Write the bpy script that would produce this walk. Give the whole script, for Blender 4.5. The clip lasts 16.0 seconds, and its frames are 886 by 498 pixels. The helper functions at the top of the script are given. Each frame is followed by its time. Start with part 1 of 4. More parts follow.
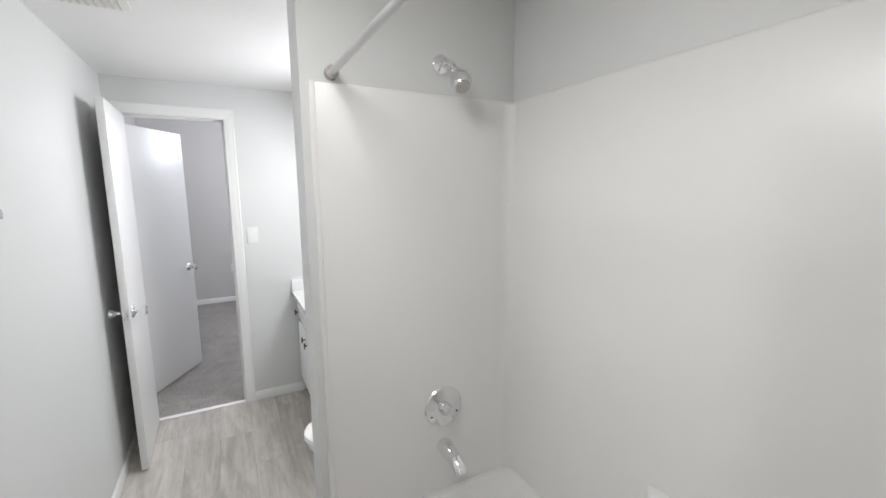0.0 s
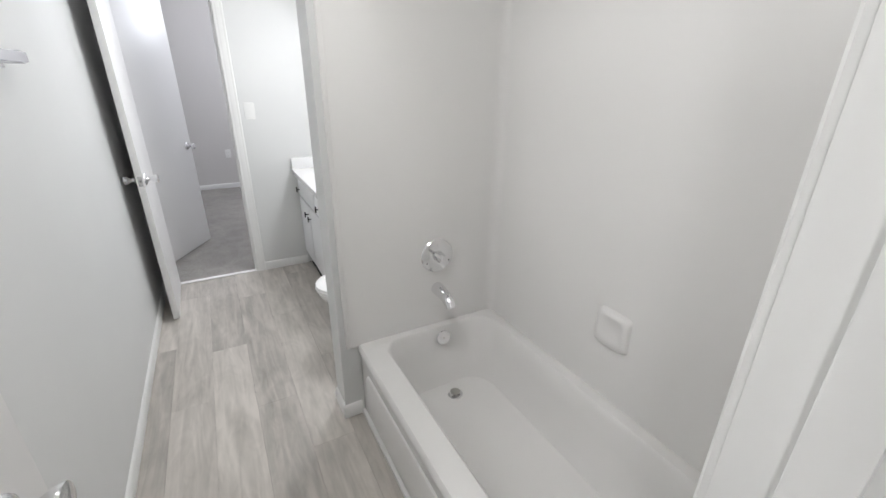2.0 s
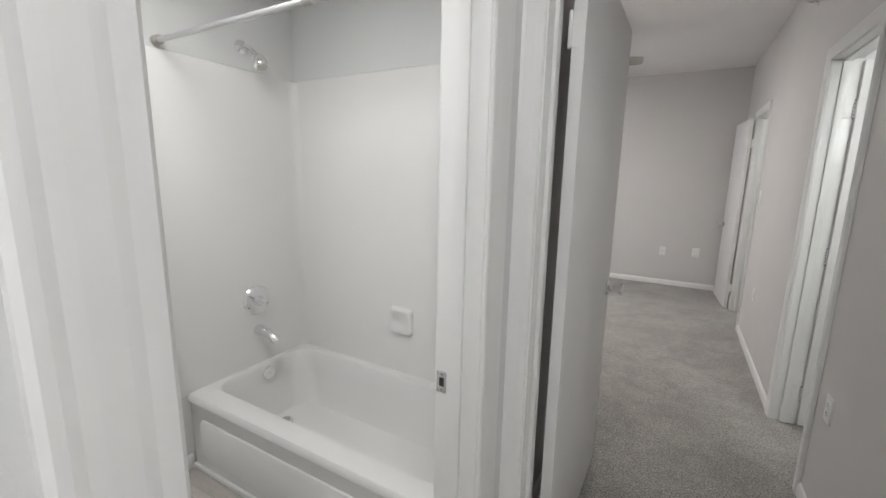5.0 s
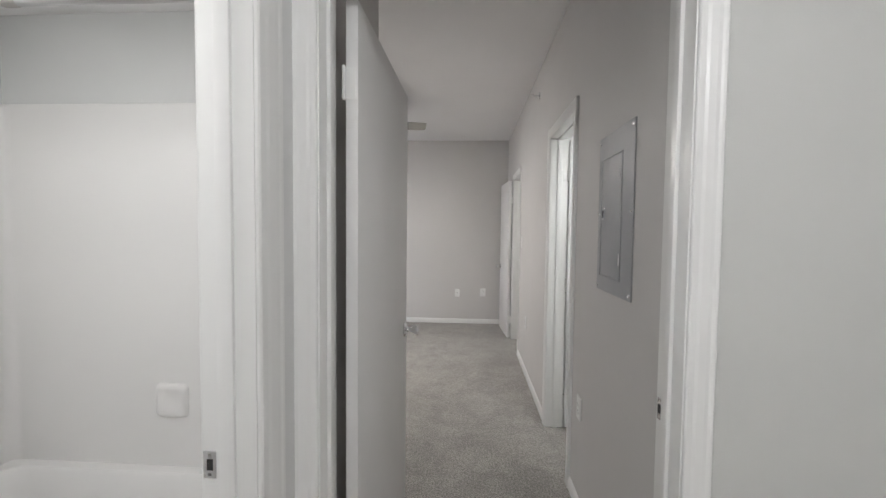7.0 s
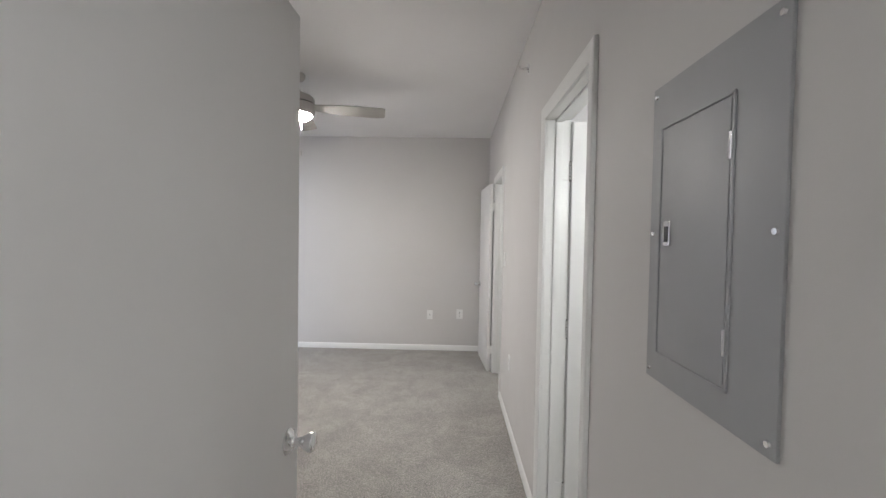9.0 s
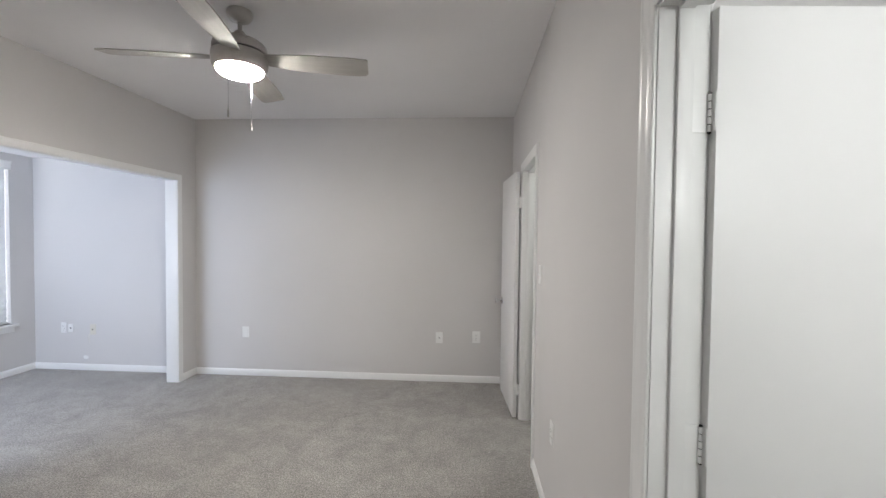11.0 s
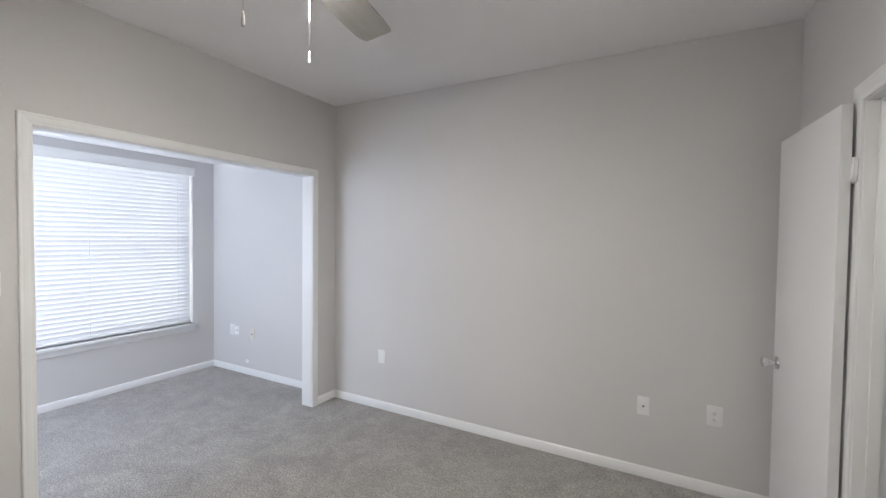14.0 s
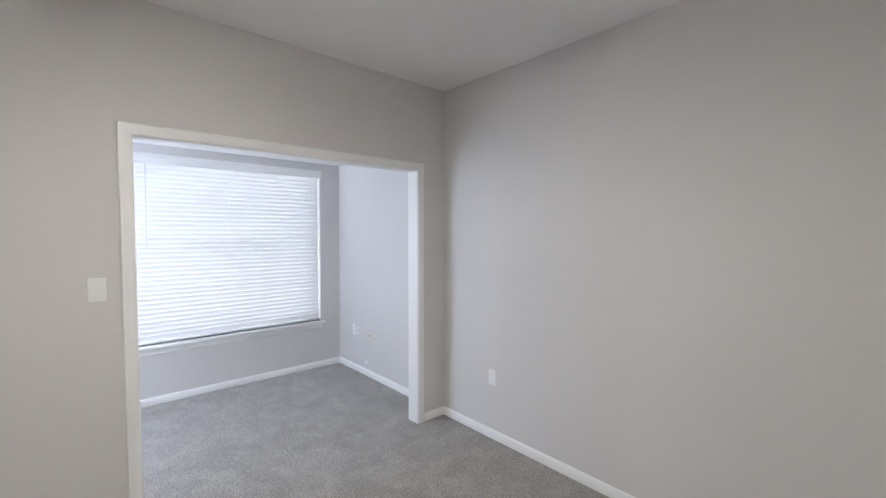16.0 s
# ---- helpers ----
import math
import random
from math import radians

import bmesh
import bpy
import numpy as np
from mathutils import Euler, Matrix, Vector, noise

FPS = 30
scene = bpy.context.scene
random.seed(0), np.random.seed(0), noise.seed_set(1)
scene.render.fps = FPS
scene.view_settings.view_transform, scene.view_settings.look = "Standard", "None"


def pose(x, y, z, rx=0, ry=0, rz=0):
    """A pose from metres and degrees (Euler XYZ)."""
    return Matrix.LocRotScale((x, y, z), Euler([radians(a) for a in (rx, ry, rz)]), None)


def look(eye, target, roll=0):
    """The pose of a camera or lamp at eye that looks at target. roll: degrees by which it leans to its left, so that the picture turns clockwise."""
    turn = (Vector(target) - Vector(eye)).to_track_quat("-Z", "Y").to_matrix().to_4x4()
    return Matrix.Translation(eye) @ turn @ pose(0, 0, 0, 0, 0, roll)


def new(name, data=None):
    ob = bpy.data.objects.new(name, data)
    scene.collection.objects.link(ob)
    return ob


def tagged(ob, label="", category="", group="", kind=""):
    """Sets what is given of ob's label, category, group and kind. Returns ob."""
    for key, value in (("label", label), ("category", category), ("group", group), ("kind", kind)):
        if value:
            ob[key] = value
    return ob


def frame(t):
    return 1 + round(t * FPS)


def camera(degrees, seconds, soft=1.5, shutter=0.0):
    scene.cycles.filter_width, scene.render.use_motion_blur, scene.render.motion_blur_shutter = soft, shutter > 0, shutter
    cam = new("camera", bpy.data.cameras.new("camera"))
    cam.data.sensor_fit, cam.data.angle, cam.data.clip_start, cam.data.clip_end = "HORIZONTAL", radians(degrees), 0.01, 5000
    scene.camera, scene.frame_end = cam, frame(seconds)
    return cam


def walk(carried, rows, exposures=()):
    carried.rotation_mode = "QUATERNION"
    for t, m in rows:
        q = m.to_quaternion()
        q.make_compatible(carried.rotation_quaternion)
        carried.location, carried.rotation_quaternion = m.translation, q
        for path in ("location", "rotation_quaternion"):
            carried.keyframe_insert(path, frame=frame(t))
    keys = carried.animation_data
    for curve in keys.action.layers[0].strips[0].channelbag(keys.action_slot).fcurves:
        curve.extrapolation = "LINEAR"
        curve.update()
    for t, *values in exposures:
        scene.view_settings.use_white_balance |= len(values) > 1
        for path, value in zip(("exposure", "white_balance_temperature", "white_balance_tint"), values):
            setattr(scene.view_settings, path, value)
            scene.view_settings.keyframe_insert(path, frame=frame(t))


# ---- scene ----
cam = camera(94.1, 16.0)
PATH = [
    (0, (-0.523, 0.445, 1.593), (-2.272, 1.37, 1.297), -0.5),
    (0.5, (-0.477, 0.442, 1.574), (-2.217, 1.304, 1.093), -0.7),
    (1, (-0.42, 0.421, 1.546), (-2.131, 1.256, 0.93), -0.4),
    (1.5, (-0.385, 0.394, 1.508), (-2.064, 1.225, 0.807), 0.1),
    (2, (-0.337, 0.338, 1.476), (-1.96, 1.232, 0.723), 0.6),
    (2.5, (-0.274, 0.283, 1.453), (-1.836, 1.268, 0.685), 1.1),
    (3, (-0.195, 0.238, 1.44), (-1.69, 1.325, 0.677), 1.0),
    (3.2, (-0.141, 0.187, 1.448), (-1.6, 1.327, 0.691), 1.3),
    (5.3, (0.111, -0.253, 1.431), (-0.744, 1.531, 1.133), 0.4),
    (5.5, (0.146, -0.268, 1.436), (-0.632, 1.555, 1.174), 0.0),
    (6, (0.133, -0.301, 1.425), (-0.404, 1.618, 1.248), -0.2),
    (6.5, (0.116, -0.294, 1.417), (-0.195, 1.677, 1.288), -0.1),
    (7, (0.113, -0.181, 1.405), (-0.013, 1.813, 1.314), 0.6),
    (7.5, (0.18, 0.03, 1.419), (0.113, 2.028, 1.348), 1.0),
    (8, (0.213, 0.227, 1.418), (0.148, 2.225, 1.362), 1.1),
    (8.2, (0.214, 0.317, 1.426), (0.159, 2.316, 1.371), 1.2),
    (10.5, (0.253, 1.509, 1.499), (0.2, 3.508, 1.44), 0.6),
    (11, (0.244, 1.76, 1.504), (0.117, 3.755, 1.449), 0.6),
    (11.5, (0.2, 1.986, 1.508), (-0.018, 3.973, 1.455), 0.6),
    (12, (0.195, 2.203, 1.539), (-0.157, 4.171, 1.478), 0.6),
    (12.5, (0.159, 2.405, 1.54), (-0.34, 4.341, 1.485), 0.6),
    (13, (0.086, 2.621, 1.519), (-0.541, 4.52, 1.471), 0.7),
    (13.5, (0.051, 2.857, 1.533), (-0.717, 4.703, 1.472), 0.6),
    (14, (0.052, 3.096, 1.53), (-0.902, 4.853, 1.473), 0.7),
    (14.5, (-0.018, 3.302, 1.543), (-1.108, 4.977, 1.468), 0.3),
    (15, (-0.008, 3.466, 1.548), (-1.234, 5.045, 1.473), 0.3),
    (15.5, (-0.013, 3.61, 1.576), (-1.383, 5.064, 1.499), 0.3),
    (16, (-0.088, 3.705, 1.571), (-1.584, 5.03, 1.486), 0.1),
]
walk(cam, [(t, look(eye, target, roll)) for t, eye, target, roll in PATH],
     exposures=((0.0, 0.0), (6.5, 0.0), (7.5, 0.10), (8.2, 0.20), (10.5, 0.03), (12.0, 0.0), (14.5, 0.0), (16.0, -0.13)))

# light levels
W_WINDOW, W_VANITY, W_LOBBY, W_CLOSET, W_WALKIN, W_BED2, W_BATH, W_SIDE = 65.0, 19.0, 38.0, 22.0, 17.0, 60.0, 7.8, 58.0
E_FAN, TILT_SLAT, F_SLAT = 266.0, 71.5, 0.20
C_CARPET = (0.296, 0.281, 0.262)

# ---- world and light ----
world = bpy.data.worlds.new("world")
scene.world = world
world.use_nodes = True
_nt = world.node_tree
_sky = _nt.nodes.new("ShaderNodeTexSky")
_sky.sky_type = "NISHITA"
_sky.sun_disc = False
_sky.sun_elevation, _sky.sun_rotation = radians(48), radians(60)
_nt.links.new(_sky.outputs["Color"], _nt.nodes["Background"].inputs["Color"])
_nt.nodes["Background"].inputs["Strength"].default_value = 0.12


def lamp(name, kind, m, watts, colour, **settings):
    data = bpy.data.lights.new(name, kind)
    data.energy, data.color = watts, colour
    for key, value in settings.items():
        if key == "size":
            data.size = value
        elif key == "size_y":
            data.shape, data.size_y = "RECTANGLE", value
        elif key == "radius":
            data.shadow_soft_size = value
        elif key == "angle":
            data.angle = radians(value)
    ob = new(name, data)
    ob.matrix_world = m
    return ob


lamp("sun_lamp", "SUN", look((-12, 9, 12), (-4, 5, 1)), 2.5, (1.0, 0.96, 0.9), angle=0.6)
# daylight in the window, behind the blind
lamp("window_daylight", "AREA", look((-4.71, 4.86, 1.40), (0, 4.86, 1.40)), W_WINDOW, (0.88, 0.93, 1.0), size=1.7, size_y=1.6)
# bluish fill light added in an unseen opening to brighten the sunroom
lamp("sunroom_side_fill", "AREA", look((-3.75, 2.62, 1.40), (-3.75, 6.0, 1.40)), W_SIDE, (0.70, 0.80, 1.0), size=1.35, size_y=1.6)
# bulbs over the bathroom mirror
lamp("vanity_bulbs", "AREA", look((-3.0, 1.34, 2.0), (-2.75, 0.2, 0.9)), W_VANITY, (0.97, 0.98, 1.0), size=0.62, size_y=0.28)
# bathroom ceiling lamp beside the tub
lamp("bathroom_bulb", "AREA", pose(-1.15, 0.46, 2.27), W_BATH, (1.0, 0.995, 0.98), size=0.34, size_y=0.34)
# sideways glow of the same shallow dome
lamp("bathroom_bulb", "POINT", pose(-1.15, 0.40, 2.21), 2.4, (1.0, 0.995, 0.98), radius=0.06)
# ceiling lamp of the lobby between bathroom and bedroom
lamp("lobby_bulb", "POINT", pose(0.45, -0.80, 2.26), W_LOBBY, (0.985, 0.985, 0.99), radius=0.12)
# ceiling lamp of the small closet
lamp("closet_bulb", "POINT", pose(1.32, 1.38, 2.0), W_CLOSET, (0.97, 1.0, 0.99), radius=0.12)
lamp("walk_in_bulb", "POINT", pose(1.5, 5.0, 2.3), W_WALKIN, (0.97, 1.0, 0.97), radius=0.09)
# unseen fill light added to brighten the bedroom beyond the bathroom
lamp("second_bedroom_fill", "POINT", pose(-5.45, 1.35, 2.3), W_BED2, (0.89, 0.92, 1.0), radius=0.3)


# ---- materials ----
def mat(name, colour, rough=0.5, metal=0.0, vary=0.04, scale=3.0, fine=0.0, fine_scale=200.0, bump=0.0, bump_scale=300.0,
        random_tint=0.0, coat=0.0, stretch=None, rough_vary=0.12):
    m = bpy.data.materials.new(name)
    m.use_nodes = True
    nt = m.node_tree
    b = nt.nodes["Principled BSDF"]
    b.inputs["Roughness"].default_value, b.inputs["Metallic"].default_value = rough, metal
    b.inputs["Coat Weight"].default_value = coat
    co = nt.nodes.new("ShaderNodeTexCoord")
    src = co.outputs["Object"]
    if stretch:
        mp = nt.nodes.new("ShaderNodeMapping")
        mp.inputs["Scale"].default_value = stretch
        nt.links.new(src, mp.inputs["Vector"])
        src = mp.outputs["Vector"]

    def noise_node(sc, detail):
        n = nt.nodes.new("ShaderNodeTexNoise")
        n.inputs["Scale"].default_value, n.inputs["Detail"].default_value = sc, detail
        nt.links.new(src, n.inputs["Vector"])
        return n.outputs["Fac"]

    def scaled(value, amount):
        r = nt.nodes.new("ShaderNodeMapRange")
        r.inputs["To Min"].default_value, r.inputs["To Max"].default_value = 1 - amount, 1 + amount
        r.inputs["From Min"].default_value, r.inputs["From Max"].default_value = 0.3, 0.7
        nt.links.new(value, r.inputs["Value"])
        return r.outputs["Result"]

    total = scaled(noise_node(scale, 4), vary)
    if fine:
        mul = nt.nodes.new("ShaderNodeMath")
        mul.operation = "MULTIPLY"
        nt.links.new(total, mul.inputs[0])
        nt.links.new(scaled(noise_node(fine_scale, 3), fine), mul.inputs[1])
        total = mul.outputs[0]
    if random_tint:
        info = nt.nodes.new("ShaderNodeObjectInfo")
        r = nt.nodes.new("ShaderNodeMapRange")
        r.inputs["To Min"].default_value, r.inputs["To Max"].default_value = 1 - random_tint, 1 + random_tint
        nt.links.new(info.outputs["Random"], r.inputs["Value"])
        mul = nt.nodes.new("ShaderNodeMath")
        mul.operation = "MULTIPLY"
        nt.links.new(total, mul.inputs[0])
        nt.links.new(r.outputs["Result"], mul.inputs[1])
        total = mul.outputs[0]
    mix = nt.nodes.new("ShaderNodeVectorMath")
    mix.operation = "SCALE"
    mix.inputs[0].default_value = colour
    nt.links.new(total, mix.inputs["Scale"])
    nt.links.new(mix.outputs["Vector"], b.inputs["Base Color"])
    if rough_vary:
        rr = nt.nodes.new("ShaderNodeMath")
        rr.operation = "MULTIPLY"
        rr.inputs[1].default_value = rough
        nt.links.new(scaled(noise_node(scale * 4, 3), rough_vary), rr.inputs[0])
        nt.links.new(rr.outputs[0], b.inputs["Roughness"])
    if bump:
        bp = nt.nodes.new("ShaderNodeBump")
        bp.inputs["Strength"].default_value, bp.inputs["Distance"].default_value = bump, 0.002
        nt.links.new(noise_node(bump_scale, 2), bp.inputs["Height"])
        nt.links.new(bp.outputs["Normal"], b.inputs["Normal"])
    return m


def emitter(name, colour, strength):
    m = bpy.data.materials.new(name)
    m.use_nodes = True
    b = m.node_tree.nodes["Principled BSDF"]
    b.inputs["Base Color"].default_value = (*colour, 1)
    b.inputs["Emission Color"].default_value = (*colour, 1)
    b.inputs["Emission Strength"].default_value = strength
    return m


WALL = mat("grey_wall_paint", (0.622, 0.606, 0.596), 0.62, vary=0.02, scale=1.2, bump=0.07, bump_scale=160)
WALL_BATH = mat("pale_grey_bath_paint", (0.68, 0.685, 0.68), 0.5, vary=0.02, scale=1.2, bump=0.14, bump_scale=160)
WALL_LOBBY = mat("grey_lobby_paint", (0.585, 0.588, 0.572), 0.55, vary=0.02, scale=1.2, bump=0.12, bump_scale=160)
CEIL = mat("white_ceiling_paint", (0.87, 0.86, 0.86), 0.8, vary=0.02, scale=1.5, bump=0.3, bump_scale=110)
TRIM = mat("white_gloss_trim_paint", (0.80, 0.80, 0.79), 0.29, vary=0.01, scale=2.5, rough_vary=0.0)
DOOR = mat("white_door_paint", (0.78, 0.775, 0.77), 0.36, vary=0.015, scale=1.6, bump=0.03, bump_scale=90)
ACRYLIC = mat("glossy_white_acrylic", (0.775, 0.765, 0.755), 0.32, vary=0.006, scale=0.7, rough_vary=0.0)
PORCELAIN = mat("white_porcelain", (0.83, 0.83, 0.83), 0.1, vary=0.01, coat=0.4)
CHROME = mat("polished_chrome", (0.82, 0.82, 0.83), 0.12, 1.0, vary=0.03, scale=20)
NICKEL = mat("brushed_nickel", (0.50, 0.485, 0.46), 0.36, 1.0, vary=0.05, scale=30, fine=0.04)
BLADE = mat("grey_brown_blade_laminate", (0.38, 0.365, 0.34), 0.72, vary=0.06, scale=2.0, fine=0.05, fine_scale=8.0, stretch=(1, 14, 1))
BLACK = mat("matt_black_metal", (0.025, 0.025, 0.025), 0.4, 0.6, vary=0.1)
DARK = mat("dark_gap", (0.03, 0.03, 0.03), 0.8, vary=0.1)
PANEL = mat("grey_enamel_steel", (0.38, 0.385, 0.40), 0.48, 0.0, vary=0.03, scale=6, bump=0.05, bump_scale=120)
PLASTIC = mat("white_plastic", (0.80, 0.80, 0.79), 0.35, vary=0.015)
IVORY = mat("ivory_plastic", (0.66, 0.63, 0.55), 0.4, vary=0.02)
CLEAR = mat("frosted_grey_plastic", (0.76, 0.77, 0.81), 0.2, 0.3, vary=0.03)
VANITY = mat("white_cabinet_lacquer", (0.80, 0.81, 0.82), 0.34, vary=0.02)
VINYL = mat("vinyl_window_frame", (0.82, 0.82, 0.82), 0.4, vary=0.01)
ROD = mat("satin_white_chrome", (0.58, 0.58, 0.58), 0.36, 0.8, vary=0.02)
LIT = emitter("lit_fan_diffuser", (1.0, 0.957, 0.91), E_FAN)
GRASSY = mat("outside_lawn", (0.10, 0.14, 0.06), 0.9, vary=0.3, scale=1.0)


def carpet_material():
    m = bpy.data.materials.new("grey_cut_pile_carpet")
    m.use_nodes = True
    nt = m.node_tree
    b = nt.nodes["Principled BSDF"]
    b.inputs["Roughness"].default_value = 0.95
    b.inputs["Sheen Weight"].default_value = 0.25
    co = nt.nodes.new("ShaderNodeTexCoord")

    def n(sc, det, dist=0.0):
        t = nt.nodes.new("ShaderNodeTexNoise")
        t.inputs["Scale"].default_value, t.inputs["Detail"].default_value = sc, det
        t.inputs["Distortion"].default_value = dist
        nt.links.new(co.outputs["Object"], t.inputs["Vector"])
        return t.outputs["Fac"]

    def rng(v, a, c, lo=0.35, hi=0.65):
        r = nt.nodes.new("ShaderNodeMapRange")
        r.inputs["From Min"].default_value, r.inputs["From Max"].default_value = lo, hi
        r.inputs["To Min"].default_value, r.inputs["To Max"].default_value = a, c
        nt.links.new(v, r.inputs["Value"])
        return r.outputs["Result"]

    def math_node(op, a, c):
        k = nt.nodes.new("ShaderNodeMath")
        k.operation = op
        nt.links.new(a, k.inputs[0])
        nt.links.new(c, k.inputs[1])
        return k.outputs[0]

    patches = rng(n(3.6, 4, 0.9), 0.89, 1.11)
    brushed = rng(n(12.0, 4, 0.6), 0.93, 1.07)
    tufts = n(120.0, 4)
    clumps = n(45.0, 2, 0.5)
    pile = rng(tufts, 0.38, 1.6, 0.3, 0.7)
    grey = math_node("MULTIPLY", math_node("MULTIPLY", patches, brushed), math_node("MULTIPLY", pile, rng(clumps, 0.9, 1.1)))
    sc = nt.nodes.new("ShaderNodeVectorMath")
    sc.operation = "SCALE"
    sc.inputs[0].default_value = C_CARPET
    nt.links.new(grey, sc.inputs["Scale"])
    nt.links.new(sc.outputs["Vector"], b.inputs["Base Color"])
    bp = nt.nodes.new("ShaderNodeBump")
    bp.inputs["Strength"].default_value, bp.inputs["Distance"].default_value = 0.9, 0.006
    nt.links.new(math_node("ADD", tufts, clumps), bp.inputs["Height"])
    nt.links.new(bp.outputs["Normal"], b.inputs["Normal"])
    return m


def plank_material():
    m = bpy.data.materials.new("grey_oak_vinyl")
    m.use_nodes = True
    nt = m.node_tree
    b = nt.nodes["Principled BSDF"]
    b.inputs["Roughness"].default_value = 0.42
    co, info = nt.nodes.new("ShaderNodeTexCoord"), nt.nodes.new("ShaderNodeObjectInfo")
    off = nt.nodes.new("ShaderNodeVectorMath")
    off.operation = "MULTIPLY_ADD"
    comb = nt.nodes.new("ShaderNodeCombineXYZ")
    for k in range(3):
        nt.links.new(info.outputs["Random"], comb.inputs[k])
    nt.links.new(comb.outputs[0], off.inputs[0])
    off.inputs[1].default_value = (37.0, 19.0, 11.0)
    nt.links.new(co.outputs["Object"], off.inputs[2])

    def n(stretch, sc, det, dist):
        mp = nt.nodes.new("ShaderNodeMapping")
        mp.inputs["Scale"].default_value = stretch
        nt.links.new(off.outputs["Vector"], mp.inputs["Vector"])
        t = nt.nodes.new("ShaderNodeTexNoise")
        t.inputs["Scale"].default_value, t.inputs["Detail"].default_value, t.inputs["Distortion"].default_value = sc, det, dist
        nt.links.new(mp.outputs["Vector"], t.inputs["Vector"])
        return t.outputs["Fac"]

    grain = n((0.8, 9, 1), 2.6, 6, 1.2)
    cloud = n((0.9, 3.2, 1), 2.0, 3, 1.5)
    knots = n((3.0, 9, 1), 1.6, 3, 2.5)
    ramp = nt.nodes.new("ShaderNodeValToRGB")
    ramp.color_ramp.elements[0].position, ramp.color_ramp.elements[0].color = 0.26, (0.28, 0.262, 0.24, 1)
    ramp.color_ramp.elements[1].position, ramp.color_ramp.elements[1].color = 0.70, (0.64, 0.60, 0.555, 1)
    mid = ramp.color_ramp.elements.new(0.5)
    mid.color = (0.475, 0.445, 0.41, 1)

    def madd(a, w, c):
        k = nt.nodes.new("ShaderNodeMath")
        k.operation = "MULTIPLY_ADD"
        nt.links.new(a, k.inputs[0])
        k.inputs[1].default_value = w
        if c is None:
            k.inputs[2].default_value = 0.0
        else:
            nt.links.new(c, k.inputs[2])
        return k.outputs[0]

    v = madd(grain, 0.42, madd(cloud, 0.38, madd(knots, 0.2, None)))
    shift = madd(info.outputs["Random"], 0.15, v)
    sub = nt.nodes.new("ShaderNodeMath")
    sub.operation = "SUBTRACT"
    sub.inputs[1].default_value = 0.06
    nt.links.new(shift, sub.inputs[0])
    nt.links.new(sub.outputs[0], ramp.inputs["Fac"])
    nt.links.new(ramp.outputs["Color"], b.inputs["Base Color"])
    bp = nt.nodes.new("ShaderNodeBump")
    bp.inputs["Strength"].default_value, bp.inputs["Distance"].default_value = 0.12, 0.001
    nt.links.new(grain, bp.inputs["Height"])
    nt.links.new(bp.outputs["Normal"], b.inputs["Normal"])
    return m


def slat_material():
    m = bpy.data.materials.new("translucent_white_slat")
    m.use_nodes = True
    nt = m.node_tree
    b = nt.nodes["Principled BSDF"]
    b.inputs["Base Color"].default_value = (0.82, 0.83, 0.85, 1)
    b.inputs["Roughness"].default_value = 0.45
    tr = nt.nodes.new("ShaderNodeBsdfTranslucent")
    tr.inputs["Color"].default_value = (0.86, 0.865, 0.88, 1)
    mx = nt.nodes.new("ShaderNodeMixShader")
    mx.inputs["Fac"].default_value = F_SLAT
    nt.links.new(b.outputs[0], mx.inputs[1])
    nt.links.new(tr.outputs[0], mx.inputs[2])
    nt.links.new(mx.outputs[0], nt.nodes["Material Output"].inputs["Surface"])
    return m


def glass_material():
    m = bpy.data.materials.new("window_glass")
    m.use_nodes = True
    b = m.node_tree.nodes["Principled BSDF"]
    b.inputs["Base Color"].default_value = (1, 1, 1, 1)
    b.inputs["Roughness"].default_value = 0.02
    b.inputs["Transmission Weight"].default_value = 1.0
    b.inputs["IOR"].default_value = 1.45
    return m


CARPET, PLANK, SLAT, GLASS = carpet_material(), plank_material(), slat_material(), glass_material()


# ---- mesh helpers ----
def thing(name, m=None):
    ob = new(name)
    ob.empty_display_size = 0.1
    if m is not None:
        ob.matrix_world = m
    return ob


def part(name, bm, material, parent=None, label="", smooth=False):
    bmesh.ops.recalc_face_normals(bm, faces=bm.faces)
    me = bpy.data.meshes.new(name)
    bm.to_mesh(me)
    bm.free()
    me.materials.append(material)
    if smooth:
        me.polygons.foreach_set("use_smooth", [True] * len(me.polygons))
        me.set_sharp_from_angle(angle=radians(38))
    ob = new(name, me)
    if parent is not None:
        ob.parent = parent
    if label:
        ob["label"] = label
    return ob


def add_box(bm, x0, x1, y0, y1, z0, z1, bevel=0.0, seg=2):
    g = bmesh.ops.create_cube(bm, size=1.0)
    vs = g["verts"]
    for v in vs:
        v.co = Vector(((x0 + x1) / 2 + v.co.x * (x1 - x0), (y0 + y1) / 2 + v.co.y * (y1 - y0), (z0 + z1) / 2 + v.co.z * (z1 - z0)))
    if bevel:
        es = list({e for v in vs for e in v.link_edges})
        bmesh.ops.bevel(bm, geom=es, offset=bevel, segments=seg, affect="EDGES", profile=0.6)


def box(name, x0, x1, y0, y1, z0, z1, material, parent=None, label="", bevel=0.0, seg=2):
    bm = bmesh.new()
    add_box(bm, min(x0, x1), max(x0, x1), min(y0, y1), max(y0, y1), z0, z1, bevel, seg)
    return part(name, bm, material, parent, label, smooth=bevel > 0)


